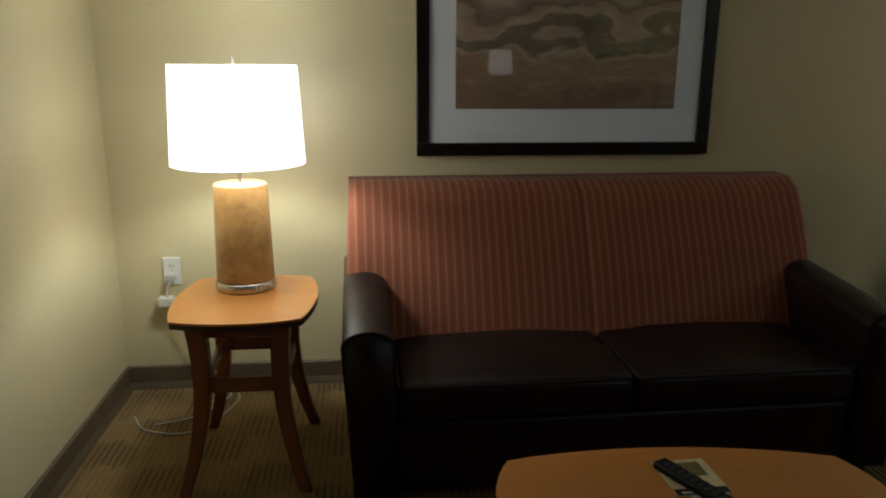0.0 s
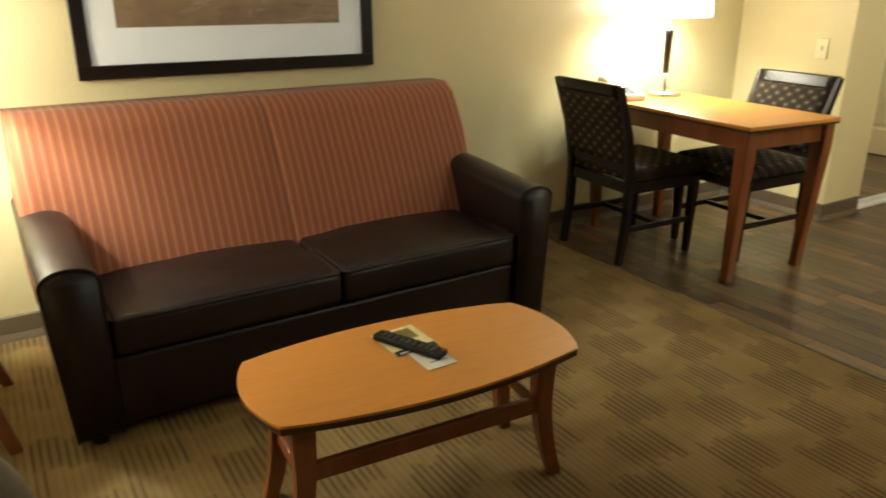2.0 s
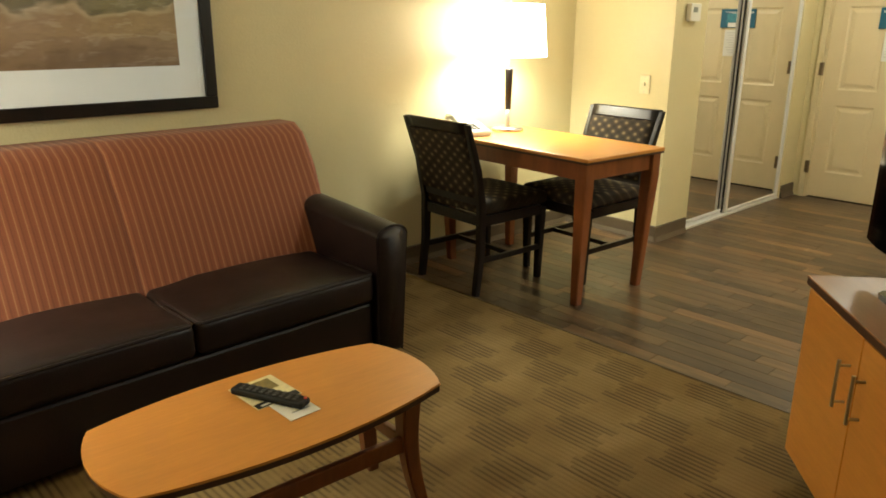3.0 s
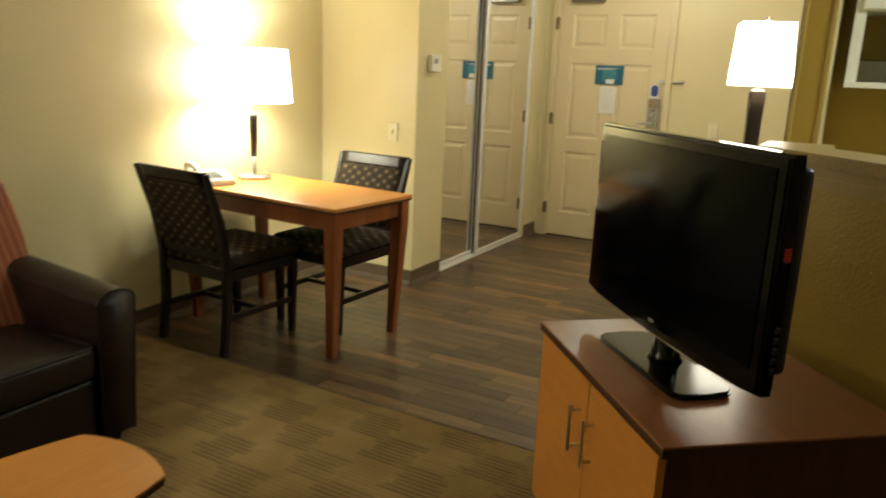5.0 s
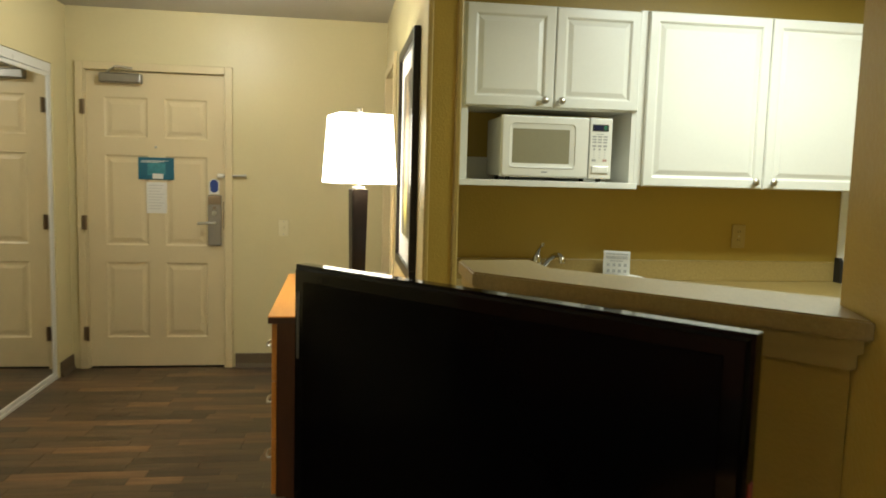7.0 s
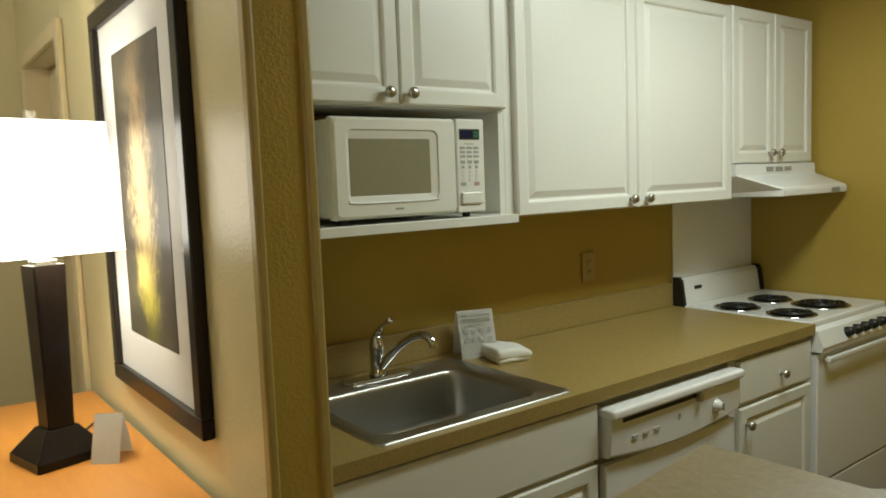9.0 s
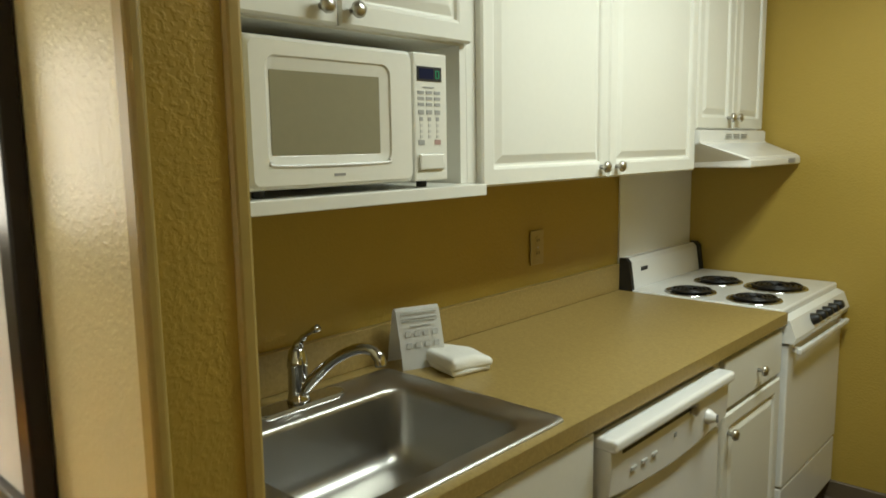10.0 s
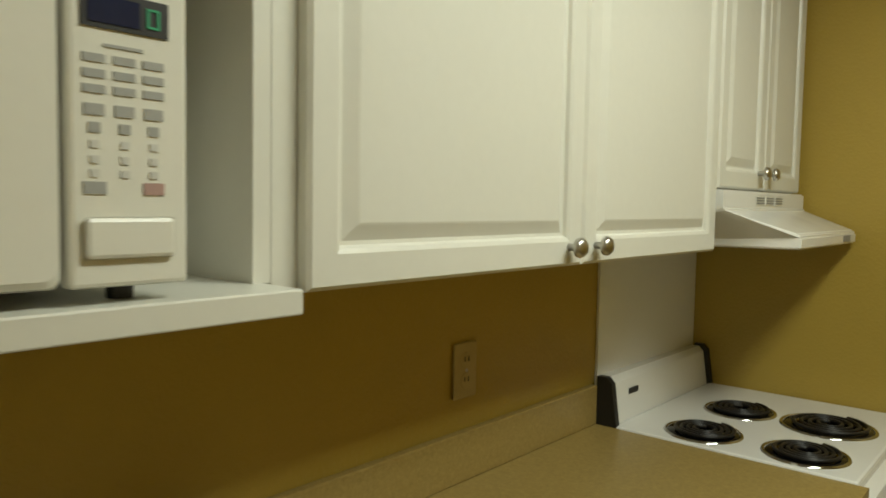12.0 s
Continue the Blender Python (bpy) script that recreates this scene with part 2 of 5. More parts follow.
def landscape_print():
    """Abstract sand dunes: brown bands with dark green sweeps."""
    m, t, p = nodes_of("abstract_landscape_print")
    v = coords(t, (1.0, 1.0, 1.7))
    wob = noise_tex(t, v, 2.6, 3, 0.5)
    s = t.nodes.new("ShaderNodeSeparateXYZ")
    t.links.new(coords(t), s.inputs[0])
    h = calc(t, "ADD", calc(t, "MULTIPLY", s.outputs["Z"], 1.5), calc(t, "MULTIPLY", calc(t, "SUBTRACT", wob, 0.5), 0.9))
    c = ramp(t, h, [(0.0, (0.16, 0.085, 0.035)), (0.22, (0.30, 0.185, 0.09)), (0.30, (0.27, 0.16, 0.08)), (0.345, (0.48, 0.37, 0.23)), (0.37, (0.06, 0.07, 0.04)), (0.47, (0.10, 0.10, 0.055)), (0.49, (0.50, 0.38, 0.24)), (0.57, (0.36, 0.23, 0.13)), (0.60, (0.09, 0.06, 0.04)), (0.68, (0.42, 0.33, 0.22)), (0.80, (0.62, 0.56, 0.46)), (0.9, (0.25, 0.15, 0.08))])
    d = ramp(t, noise_tex(t, v, 14, 4), [(0.35, (0.6, 0.58, 0.55)), (0.65, (1, 1, 1))])
    strokes = ramp(t, noise_tex(t, coords(t, (2.2, 1, 9)), 2.4, 5, 0.62), [(0.34, (0.20, 0.125, 0.06)), (0.46, (0.40, 0.27, 0.14)), (0.54, (0.33, 0.215, 0.115)), (0.60, (0.58, 0.46, 0.31)), (0.68, (0.36, 0.25, 0.14))])
    t.links.new(mix(t, mix(t, c, strokes, 0.36), d, 0.4, "MULTIPLY"), p.inputs["Base Color"])
    p.inputs["Roughness"].default_value = 0.6
    return m


def plume_print():
    """A feathery plume, pale gold in the middle and olive at its foot, on a brown-black ground."""
    m, t, p = nodes_of("golden_plume_print")
    s = t.nodes.new("ShaderNodeSeparateXYZ")
    t.links.new(coords(t), s.inputs[0])
    x, z = s.outputs["X"], s.outputs["Z"]
    sway = calc(t, "MULTIPLY", calc(t, "SUBTRACT", noise_tex(t, coords(t, (1, 1, 1)), 4.5, 2), 0.5), 0.12)
    r = calc(t, "ABSOLUTE", calc(t, "ADD", x, sway))
    tuft = noise_tex(t, coords(t, (1, 1, 1)), 11, 4, 0.6)
    cb = t.nodes.new("ShaderNodeCombineXYZ")
    t.links.new(calc(t, "MULTIPLY", x, 60.0), cb.inputs[0])
    t.links.new(calc(t, "MULTIPLY", calc(t, "SUBTRACT", z, calc(t, "MULTIPLY", r, 1.5)), 26.0), cb.inputs[2])
    hair = noise_tex(t, cb.outputs[0], 1.2, 5, 0.7)
    wide = ramp(t, z, [(0.02, (0.10, 0.10, 0.10)), (0.12, (0.13, 0.13, 0.13)), (0.30, (0.14, 0.14, 0.14)), (0.50, (0.14, 0.13, 0.13)), (0.62, (0.12, 0.12, 0.12)), (0.74, (0.10, 0.10, 0.10))])
    f = calc(t, "DIVIDE", r, wide)
    f = calc(t, "ADD", f, calc(t, "MULTIPLY", calc(t, "SUBTRACT", 0.5, hair), 1.5))
    f = calc(t, "ADD", f, calc(t, "MULTIPLY", calc(t, "SUBTRACT", 0.5, tuft), 1.3))
    cover = ramp(t, f, [(0.15, (1, 1, 1)), (0.45, (0.60, 0.60, 0.60)), (0.75, (0.12, 0.12, 0.12)), (1.0, (0.0, 0.0, 0.0))])
    tone = ramp(t, z, [(0.03, (0.10, 0.09, 0.02)), (0.10, (0.30, 0.26, 0.03)), (0.20, (0.52, 0.41, 0.13)), (0.34, (0.80, 0.62, 0.30)), (0.48, (0.84, 0.66, 0.38)), (0.57, (0.28, 0.19, 0.09)), (0.70, (0.10, 0.07, 0.04))])
    shade = ramp(t, hair, [(0.36, (0.42, 0.38, 0.30)), (0.60, (1, 1, 1))])
    plume = mix(t, tone, shade, 0.7, "MULTIPLY")
    ground = ramp(t, tuft, [(0.3, (0.030, 0.026, 0.019)), (0.7, (0.060, 0.050, 0.034))])
    t.links.new(mix(t, ground, plume, cover), p.inputs["Base Color"])
    p.inputs["Roughness"].default_value = 0.5
    return m


WALL = wall_paint("cream_wall_paint", (0.67, 0.595, 0.345), 0.16)
KWALL = wall_paint("mustard_wall_paint", (0.41, 0.286, 0.050), 0.24)
CEIL = surface("white_ceiling", (0.50, 0.48, 0.43), 0.9, var=0.04, relief=0.003, relief_scale=60)
TRIM = surface("cream_trim_paint", (0.68, 0.58, 0.35), 0.4, var=0.05)
RUBBER = surface("taupe_rubber", (0.12, 0.088, 0.052), 0.55, var=0.15)
CARPET = carpet_material()
SUBFLOOR = surface("dark_subfloor", (0.03, 0.022, 0.015), 0.8)
PLANK = wood("vinyl_plank", (0.048, 0.028, 0.014), (0.160, 0.099, 0.049), (30, 2.0, 26), 0.34, 0.12,
             [(0.0, (0.46, 0.44, 0.43)), (0.35, (0.76, 0.73, 0.69)), (0.70, (1.05, 1.02, 0.97)), (0.86, (1.5, 1.40, 1.22)), (1.0, (2.1, 1.85, 1.5))])
LAMINATE = wood("honey_laminate", (0.56, 0.236, 0.038), (0.62, 0.266, 0.045), (2, 18, 18), 0.36, 0.2)
STAIN = wood("cherry_stained_wood", (0.165, 0.049, 0.013), (0.28, 0.090, 0.025), (10, 10, 2), 0.35, 0.2)
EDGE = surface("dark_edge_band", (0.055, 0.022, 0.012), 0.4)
ESPRESSO = wood("espresso_wood", (0.006, 0.004, 0.003), (0.013, 0.008, 0.006), (10, 10, 2), 0.32, 0.06, spec=0.3)
DARKSTAIN = wood("dark_cherry_wood", (0.048, 0.015, 0.006), (0.085, 0.028, 0.010), (10, 10, 2), 0.38, 0.08)
LEATHER = leather()
STRIPE = stripe_fabric()
DOTS = dot_fabric()
GREYF = surface("grey_green_upholstery", (0.13, 0.108, 0.078), 0.9, var=0.3, fine=300, relief=0.001, relief_scale=350)
AMBER = mottled("amber_mottled_stone", [(0.25, (0.20, 0.095, 0.025)), (0.5, (0.42, 0.24, 0.075)), (0.75, (0.58, 0.38, 0.15))], 9, 0.35, 0.0006)
SHADE = shade_material("lit_shade_cloth", 7.0)
BRIGHTSHADE = shade_material("bright_lit_shade_cloth", 11.0)
DIMSHADE = shade_material("dim_lit_shade_cloth", 2.5)
CHROME = metal("chrome", (0.58, 0.58, 0.58), 0.08)
BRONZE = metal("dull_bronze", (0.26, 0.20, 0.14), 0.35)
NICKEL = metal("satin_nickel", (0.55, 0.53, 0.49), 0.28)
STEEL = metal("brushed_steel", (0.50, 0.49, 0.46), 0.34)
ALU = surface("white_painted_metal", (0.72, 0.72, 0.70), 0.3, var=0.04)
WHITE = surface("white_thermofoil", (0.74, 0.73, 0.66), 0.32, var=0.03)
ENAMEL = surface("white_enamel", (0.80, 0.80, 0.78), 0.18, var=0.02, coat=0.3)
ALMOND = surface("almond_plastic", (0.74, 0.68, 0.46), 0.35, var=0.04)
KALMOND = surface("tan_plastic", (0.42, 0.32, 0.13), 0.35, var=0.04)
ENDTRIM = surface("mustard_trim_paint", (0.40, 0.292, 0.082), 0.4, var=0.1)
FAINT = surface("faint_grey_ink", (0.62, 0.61, 0.58), 0.7)
PLASTIC = surface("white_plastic", (0.76, 0.75, 0.68), 0.3, var=0.03)
GLOSSWHITE = surface("gloss_white_plastic", (0.78, 0.77, 0.70), 0.2, var=0.03, coat=0.4)
OVEN = surface("almond_oven_glass", (0.27, 0.25, 0.165), 0.25, var=0.05)
BLACK = surface("gloss_black_plastic", (0.004, 0.004, 0.005), 0.12, var=0.2, spec=0.25)
REMOTE = surface("soft_black_plastic", (0.006, 0.006, 0.006), 0.5, var=0.2, spec=0.25)
PEWTER = metal("grey_pewter", (0.33, 0.31, 0.28), 0.38)
MATTE = surface("matte_black_plastic", (0.012, 0.012, 0.012), 0.45, var=0.2)
BEZEL = surface("piano_black_plastic", (0.003, 0.003, 0.0035), 0.07, var=0.1, spec=0.22)
SCREEN = surface("black_screen", (0.002, 0.002, 0.003), 0.10, var=0.1, spec=0.07)
COIL = surface("black_burner_coil", (0.010, 0.009, 0.009), 0.4, var=0.2)
PAPER = surface("white_paper", (0.80, 0.79, 0.74), 0.7, var=0.03)
PALEINK = surface("soft_grey_ink", (0.46, 0.46, 0.44), 0.7)
GREYINK = surface("grey_ink", (0.28, 0.28, 0.27), 0.7)
BLUE = surface("teal_blue_card", (0.015, 0.13, 0.21), 0.45, var=0.2)
CREAMCARD = surface("cream_printed_card", (0.76, 0.69, 0.42), 0.5, var=0.25, big=14)
RED = surface("red_sticker", (0.45, 0.04, 0.03), 0.4)
DOORPAINT = surface("cream_door_paint", (0.70, 0.59, 0.36), 0.35, var=0.04)
BAR = mottled("tan_laminate", [(0.30, (0.300, 0.212, 0.066)), (0.52, (0.345, 0.248, 0.080)), (0.72, (0.390, 0.285, 0.098))], 85, 0.35, 0.0, 220)
MIRROR = metal("mirror_silver", (0.92, 0.92, 0.90), 0.015)
GREYMAT = surface("cool_grey_mat_board", (0.50, 0.50, 0.50), 0.6, var=0.02)
MAT = surface("white_mat_board", (0.78, 0.78, 0.74), 0.8, var=0.02)
GLASS = pane_material()
LAND = landscape_print()
PLUME = plume_print()
TOWEL = surface("white_terry_towel", (0.80, 0.79, 0.73), 0.95, var=0.06, fine=200, relief=0.003, relief_scale=300)
CABLE = surface("pale_cable", (0.55, 0.53, 0.48), 0.5)
GREEN = glow("green_digits", (0.02, 0.28, 0.12), 0.15)
DIFFUSER = glow("lit_diffuser", (1.0, 0.95, 0.80), 6.0)


# ---- building helpers ----
def part(name, bm, material, parent, label="", smooth=False):
    me = bpy.data.meshes.new(name)
    bmesh.ops.recalc_face_normals(bm, faces=bm.faces)
    bm.to_mesh(me)
    bm.free()
    for f in me.polygons:
        f.use_smooth = smooth
    me.materials.append(material)
    ob = new(name, me)
    if parent is not None:
        ob.parent = parent
    if label:
        ob["label"] = label
    return ob


def thing(name, m, label, category, group="", kind=""):
    ob = new(name)
    ob.empty_display_size = 0.05
    ob.matrix_world = m
    return tagged(ob, label, category, group, kind)


def place(ob, m):
    ob.matrix_basis = m
    return ob


def box(x0, y0, z0, x1, y1, z1, bev=0.0, seg=2, bm=None):
    own = bmesh.new()
    bmesh.ops.create_cube(own, size=1)
    for v in own.verts:
        v.co = ((x0 + x1) / 2 + v.co.x * (x1 - x0), (y0 + y1) / 2 + v.co.y * (y1 - y0), (z0 + z1) / 2 + v.co.z * (z1 - z0))
    if bev:
        bmesh.ops.bevel(own, geom=own.edges[:], offset=bev, segments=seg, affect="EDGES", profile=0.5)
    if bm is None:
        return own
    return add(bm, own)


def add(bm, other, m=None):
    if m is not None:
        other.transform(m)
    me = bpy.data.meshes.new("tmp")
    other.to_mesh(me)
    other.free()
    bm.from_mesh(me)
    bpy.data.meshes.remove(me)
    return bm


def lathe(profile, seg=32, x=0.0, y=0.0):
    """Turned shape from (radius, z) pairs."""
    bm = bmesh.new()
    rings = []
    for r, z in profile:
        if r < 1e-5:
            rings.append([bm.verts.new((x, y, z))])
        else:
            rings.append([bm.verts.new((x + r * math.cos(2 * math.pi * i / seg), y + r * math.sin(2 * math.pi * i / seg), z)) for i in range(seg)])
    for a, b in zip(rings, rings[1:]):
        for i in range(seg):
            j = (i + 1) % seg
            q = [a[i % len(a)], a[j % len(a)], b[j % len(b)], b[i % len(b)]]
            q = list(dict.fromkeys(q))
            if len(q) > 2:
                bm.faces.new(q)
    return bm


def prism(poly, z0, z1, bev=0.0, seg=2):
    """Flat outline drawn up from z0 to z1."""
    bm = bmesh.new()
    a = [bm.verts.new((x, y, z0)) for x, y in poly]
    b = [bm.verts.new((x, y, z1)) for x, y in poly]
    bm.faces.new(a[::-1])
    bm.faces.new(b)
    n = len(poly)
    for i in range(n):
        bm.faces.new((a[i], a[(i + 1) % n], b[(i + 1) % n], b[i]))
    if bev:
        top = [e for e in bm.edges if abs(e.verts[0].co.z - e.verts[1].co.z) < 1e-6]
        bmesh.ops.bevel(bm, geom=top, offset=bev, segments=seg, affect="EDGES")
    return bm


def tube(points, radius, seg=10, close=False):
    """Round rod along a line of points; radius is a number or one for each point."""
    bm = bmesh.new()
    pts = [Vector(p) for p in points]
    rads = radius if isinstance(radius, (list, tuple)) else [radius] * len(pts)
    rings, up = [], Vector((0.13, 0.21, 0.97))
    for i, p in enumerate(pts):
        d = (pts[min(i + 1, len(pts) - 1)] - pts[max(i - 1, 0)]).normalized()
        s = d.cross(up).normalized()
        u = s.cross(d).normalized()
        rings.append([bm.verts.new(p + rads[i] * (math.cos(2 * math.pi * k / seg) * s + math.sin(2 * math.pi * k / seg) * u)) for k in range(seg)])
    for a, b in zip(rings, rings[1:]):
        for k in range(seg):
            bm.faces.new((a[k], a[(k + 1) % seg], b[(k + 1) % seg], b[k]))
    bm.faces.new(rings[0][::-1])
    bm.faces.new(rings[-1])
    return bm


def curve_points(ctrl, n=16):
    """Smooth line through control points."""
    c = [Vector(p) for p in ctrl]
    c = [c[0] * 2 - c[1]] + c + [c[-1] * 2 - c[-2]]
    out = []
    for i in range(1, len(c) - 2):
        for k in range(n):
            t = k / n
            a, b, d, e = c[i - 1], c[i], c[i + 1], c[i + 2]
            out.append(0.5 * ((2 * b) + (d - a) * t + (2 * a - 5 * b + 4 * d - e) * t * t + (3 * b - a - 3 * d + e) * t ** 3))
    out.append(c[-2])
    return out


def swept_leg(path, sizes):
    """Square-section leg along a bent line; sizes are (across, deep) at each point."""
    bm = bmesh.new()
    rings = []
    for (x, y, z), (a, b) in zip(path, sizes):
        rings.append([bm.verts.new((x + sx * a / 2, y + sy * b / 2, z)) for sx, sy in ((-1, -1), (1, -1), (1, 1), (-1, 1))])
    for p, q in zip(rings, rings[1:]):
        for k in range(4):
            bm.faces.new((p[k], p[(k + 1) % 4], q[(k + 1) % 4], q[k]))
    bm.faces.new(rings[0][::-1])
    bm.faces.new(rings[-1])
    up = [e for e in bm.edges if abs(e.verts[0].co.z - e.verts[1].co.z) > 1e-4]
    bmesh.ops.bevel(bm, geom=up, offset=0.004, segments=2, affect="EDGES")
    return bm


def ring_panel(w, h, rings, thick):
    """Panel in the xz plane, its front towards -y: nested rectangles at (inset, depth), depth behind the front."""
    bm = bmesh.new()
    loops = []
    for inset, depth in [(0, thick)] + list(rings):
        loops.append([bm.verts.new((x, depth, z)) for x, z in ((inset, inset), (w - inset, inset), (w - inset, h - inset), (inset, h - inset))])
    for a, b in zip(loops, loops[1:]):
        for k in range(4):
            bm.faces.new((a[k], a[(k + 1) % 4], b[(k + 1) % 4], b[k]))
    bm.faces.new(loops[-1])
    bm.faces.new(loops[0][::-1])
    return bm


def superellipse(w, d, bulge_x, bulge_y, n=12):
    """Outline of a table top: four corners joined by bowed sides."""
    pts = []
    cs = [(-w / 2, -d / 2), (w / 2, -d / 2), (w / 2, d / 2), (-w / 2, d / 2)]
    out = [(0, -1), (1, 0), (0, 1), (-1, 0)]
    for i in range(4):
        (ax, ay), (bx, by), (ox, oy) = cs[i], cs[(i + 1) % 4], out[i]
        bul = bulge_y if i % 2 == 0 else bulge_x
        for k in range(n):
            s = k / n
            f = 4 * s * (1 - s) * bul
            pts.append((ax + (bx - ax) * s + ox * f, ay + (by - ay) * s + oy * f))
    return pts


def rrect(x0, y0, x1, y1, r, n=6):
    pts = []
    for cx, cy, a0 in ((x1 - r, y1 - r, 0), (x0 + r, y1 - r, 90), (x0 + r, y0 + r, 180), (x1 - r, y0 + r, 270)):
        for k in range(n + 1):
            a = radians(a0 + 90 * k / n)
            pts.append((cx + r * math.cos(a), cy + r * math.sin(a)))
    return pts


def structure(name, bm, material, label, category, smooth=False):
    return tagged(part(name, bm, material, None, "", smooth), label, category, kind="structure")


# ---- the rooms ----
H = 2.46
NY, WX, EX, SY = 3.31, -0.70, 6.44, -4.2
structure("wall_north", box(WX - 0.12, NY, 0, 4.46, NY + 0.12, H), WALL, "cream painted plaster wall behind the sofa", "wall")
structure("wall_west", box(WX - 0.12, SY, 0, WX, NY, H), WALL, "cream painted plaster wall beside the lamp table", "wall")
structure("wall_south", box(WX - 0.12, SY - 0.12, 0, 2.40, SY, H), WALL, "plain cream painted wall closing the room", "wall")
structure("wall_divide", prism([(2.122, SY), (2.40, SY), (2.40, -0.20), (2.392, -0.188), (2.132, -0.108), (2.122, -0.114)], 0, H), KWALL, "mustard plaster wall between living room and kitchen", "wall")
structure("wall_stub", box(4.34, 2.70, 0, 4.46, NY, H), WALL, "cream painted short wall beside the desk", "wall")
bm = box(4.34, 2.58, 0, 4.72, 2.70, H)
box(6.19, 2.58, 0, EX, 2.70, H, bm=bm)
box(4.72, 2.58, 2.045, 6.19, 2.70, H, bm=bm)
structure("wall_closet", bm, WALL, "cream painted wall round the mirrored closet", "wall")
bm = box(4.46, 3.31, 0, 6.56, 3.43, H)
structure("wall_closet_back", bm, WALL, "plain wall behind the closet", "wall")
bm = box(EX, 0.30, 0, EX + 0.12, 1.55, H)
box(EX, 2.47, 0, EX + 0.12, 3.31, H, bm=bm)
box(EX, 1.55, 2.05, EX + 0.12, 2.47, H, bm=bm)
structure("wall_east", bm, WALL, "cream painted wall round the entrance door", "wall")
bm = box(3.87, 0.32, 0, 5.47, 0.44, H, 0.004)
box(6.22, 0.30, 0, EX, 0.44, H, bm=bm)
box(5.47, 0.30, 2.05, 6.22, 0.44, H, bm=bm)
structure("wall_hall", bm, WALL, "cream textured wall ending beside the kitchen", "wall")
structure("wall_kitchen_back", box(4.575, -2.53, 0, 4.69, 0.32, H), KWALL, "mustard yellow painted kitchen wall", "wall")
structure("wall_kitchen_side", box(2.40, -2.53, 0, 4.575, -2.41, H), KWALL, "mustard yellow painted wall beside the stove", "wall")
structure("ceiling", box(WX - 0.12, SY - 0.12, H, EX + 0.12, 3.43, H + 0.1), CEIL, "off-white textured ceiling", "ceiling")
structure("floor_carpet", box(WX - 0.12, SY - 0.12, -0.06, 2.74, NY + 0.12, 0.0), CARPET, "brown and tan striped loop carpet", "carpet")
wood_floor = structure("floor_wood", box(2.74, -2.53, -0.06, EX + 0.12, NY + 0.12, -0.006), SUBFLOOR, "dark brown wood-look plank floor", "floor")
structure("floor_strip", box(2.737, 0.45, 0.0, 2.750, 3.30, 0.004, 0.0015), RUBBER, "thin tan strip where carpet meets planks", "trim")


def baseboard(x0, y0, x1, y1, nx, ny, h=0.10, t=0.012):
    """Coved rubber base from point to point, standing out along n."""
    d = Vector((x1 - x0, y1 - y0, 0))
    n = Vector((nx, ny, 0))
    prof = [(0, 0), (t + 0.012, 0), (t + 0.008, 0.012), (t, 0.03), (t, h - 0.004), (t - 0.004, h), (0, h)]
    bm = bmesh.new()
    rings = [[bm.verts.new(Vector((x0, y0, 0)) + d * s + n * a + Vector((0, 0, b))) for a, b in prof] for s in (0, 1)]
    for k in range(len(prof)):
        j = (k + 1) % len(prof)
        bm.faces.new((rings[0][k], rings[0][j], rings[1][j], rings[1][k]))
    bm.faces.new(rings[0])
    bm.faces.new(rings[1][::-1])
    return structure("baseboard", bm, RUBBER, "taupe rubber baseboard along the wall", "baseboard")


baseboard(WX, NY, 4.34, NY, 0, -1)
baseboard(WX, SY, WX, NY - 0.02, 1, 0)
baseboard(4.34, 2.58, 4.34, NY - 0.02, -1, 0)
baseboard(4.316, 2.58, 4.70, 2.58, 0, -1)
baseboard(6.21, 2.58, EX, 2.58, 0, -1)
baseboard(EX, 0.46, EX, 1.48, -1, 0)
baseboard(5.40, 0.44, 3.87, 0.44, 0, 1)
baseboard(2.42, -2.41, 4.575, -2.41, 0, 1)
baseboard(2.12, SY, 2.12, -0.13, -1, 0)

# corner guards of the wall end by the kitchen
for yy, s, wd in ((0.44, 1, 0.014), (0.32, -1, 0.018)):
    bm = prism([(3.8695, yy - s * wd), (3.864, yy - s * wd), (3.860, yy - s * (wd - 0.003)), (3.859, yy - s * (wd - 0.006)), (3.859, yy - s * 0.001), (3.861, yy + s * 0.003),
                (3.864, yy + s * 0.005), (3.884, yy + s * 0.005), (3.884, yy + s * 0.001), (3.8695, yy + s * 0.001)], 0.0, H - 0.002)
    structure("trim", bm, ENDTRIM, "mustard painted wooden corner guard", "trim")
structure("wall_end", box(3.8655, 0.3385, 0, 3.8695, 0.4255, H - 0.003), KWALL, "mustard textured end of the hall wall", "wall")

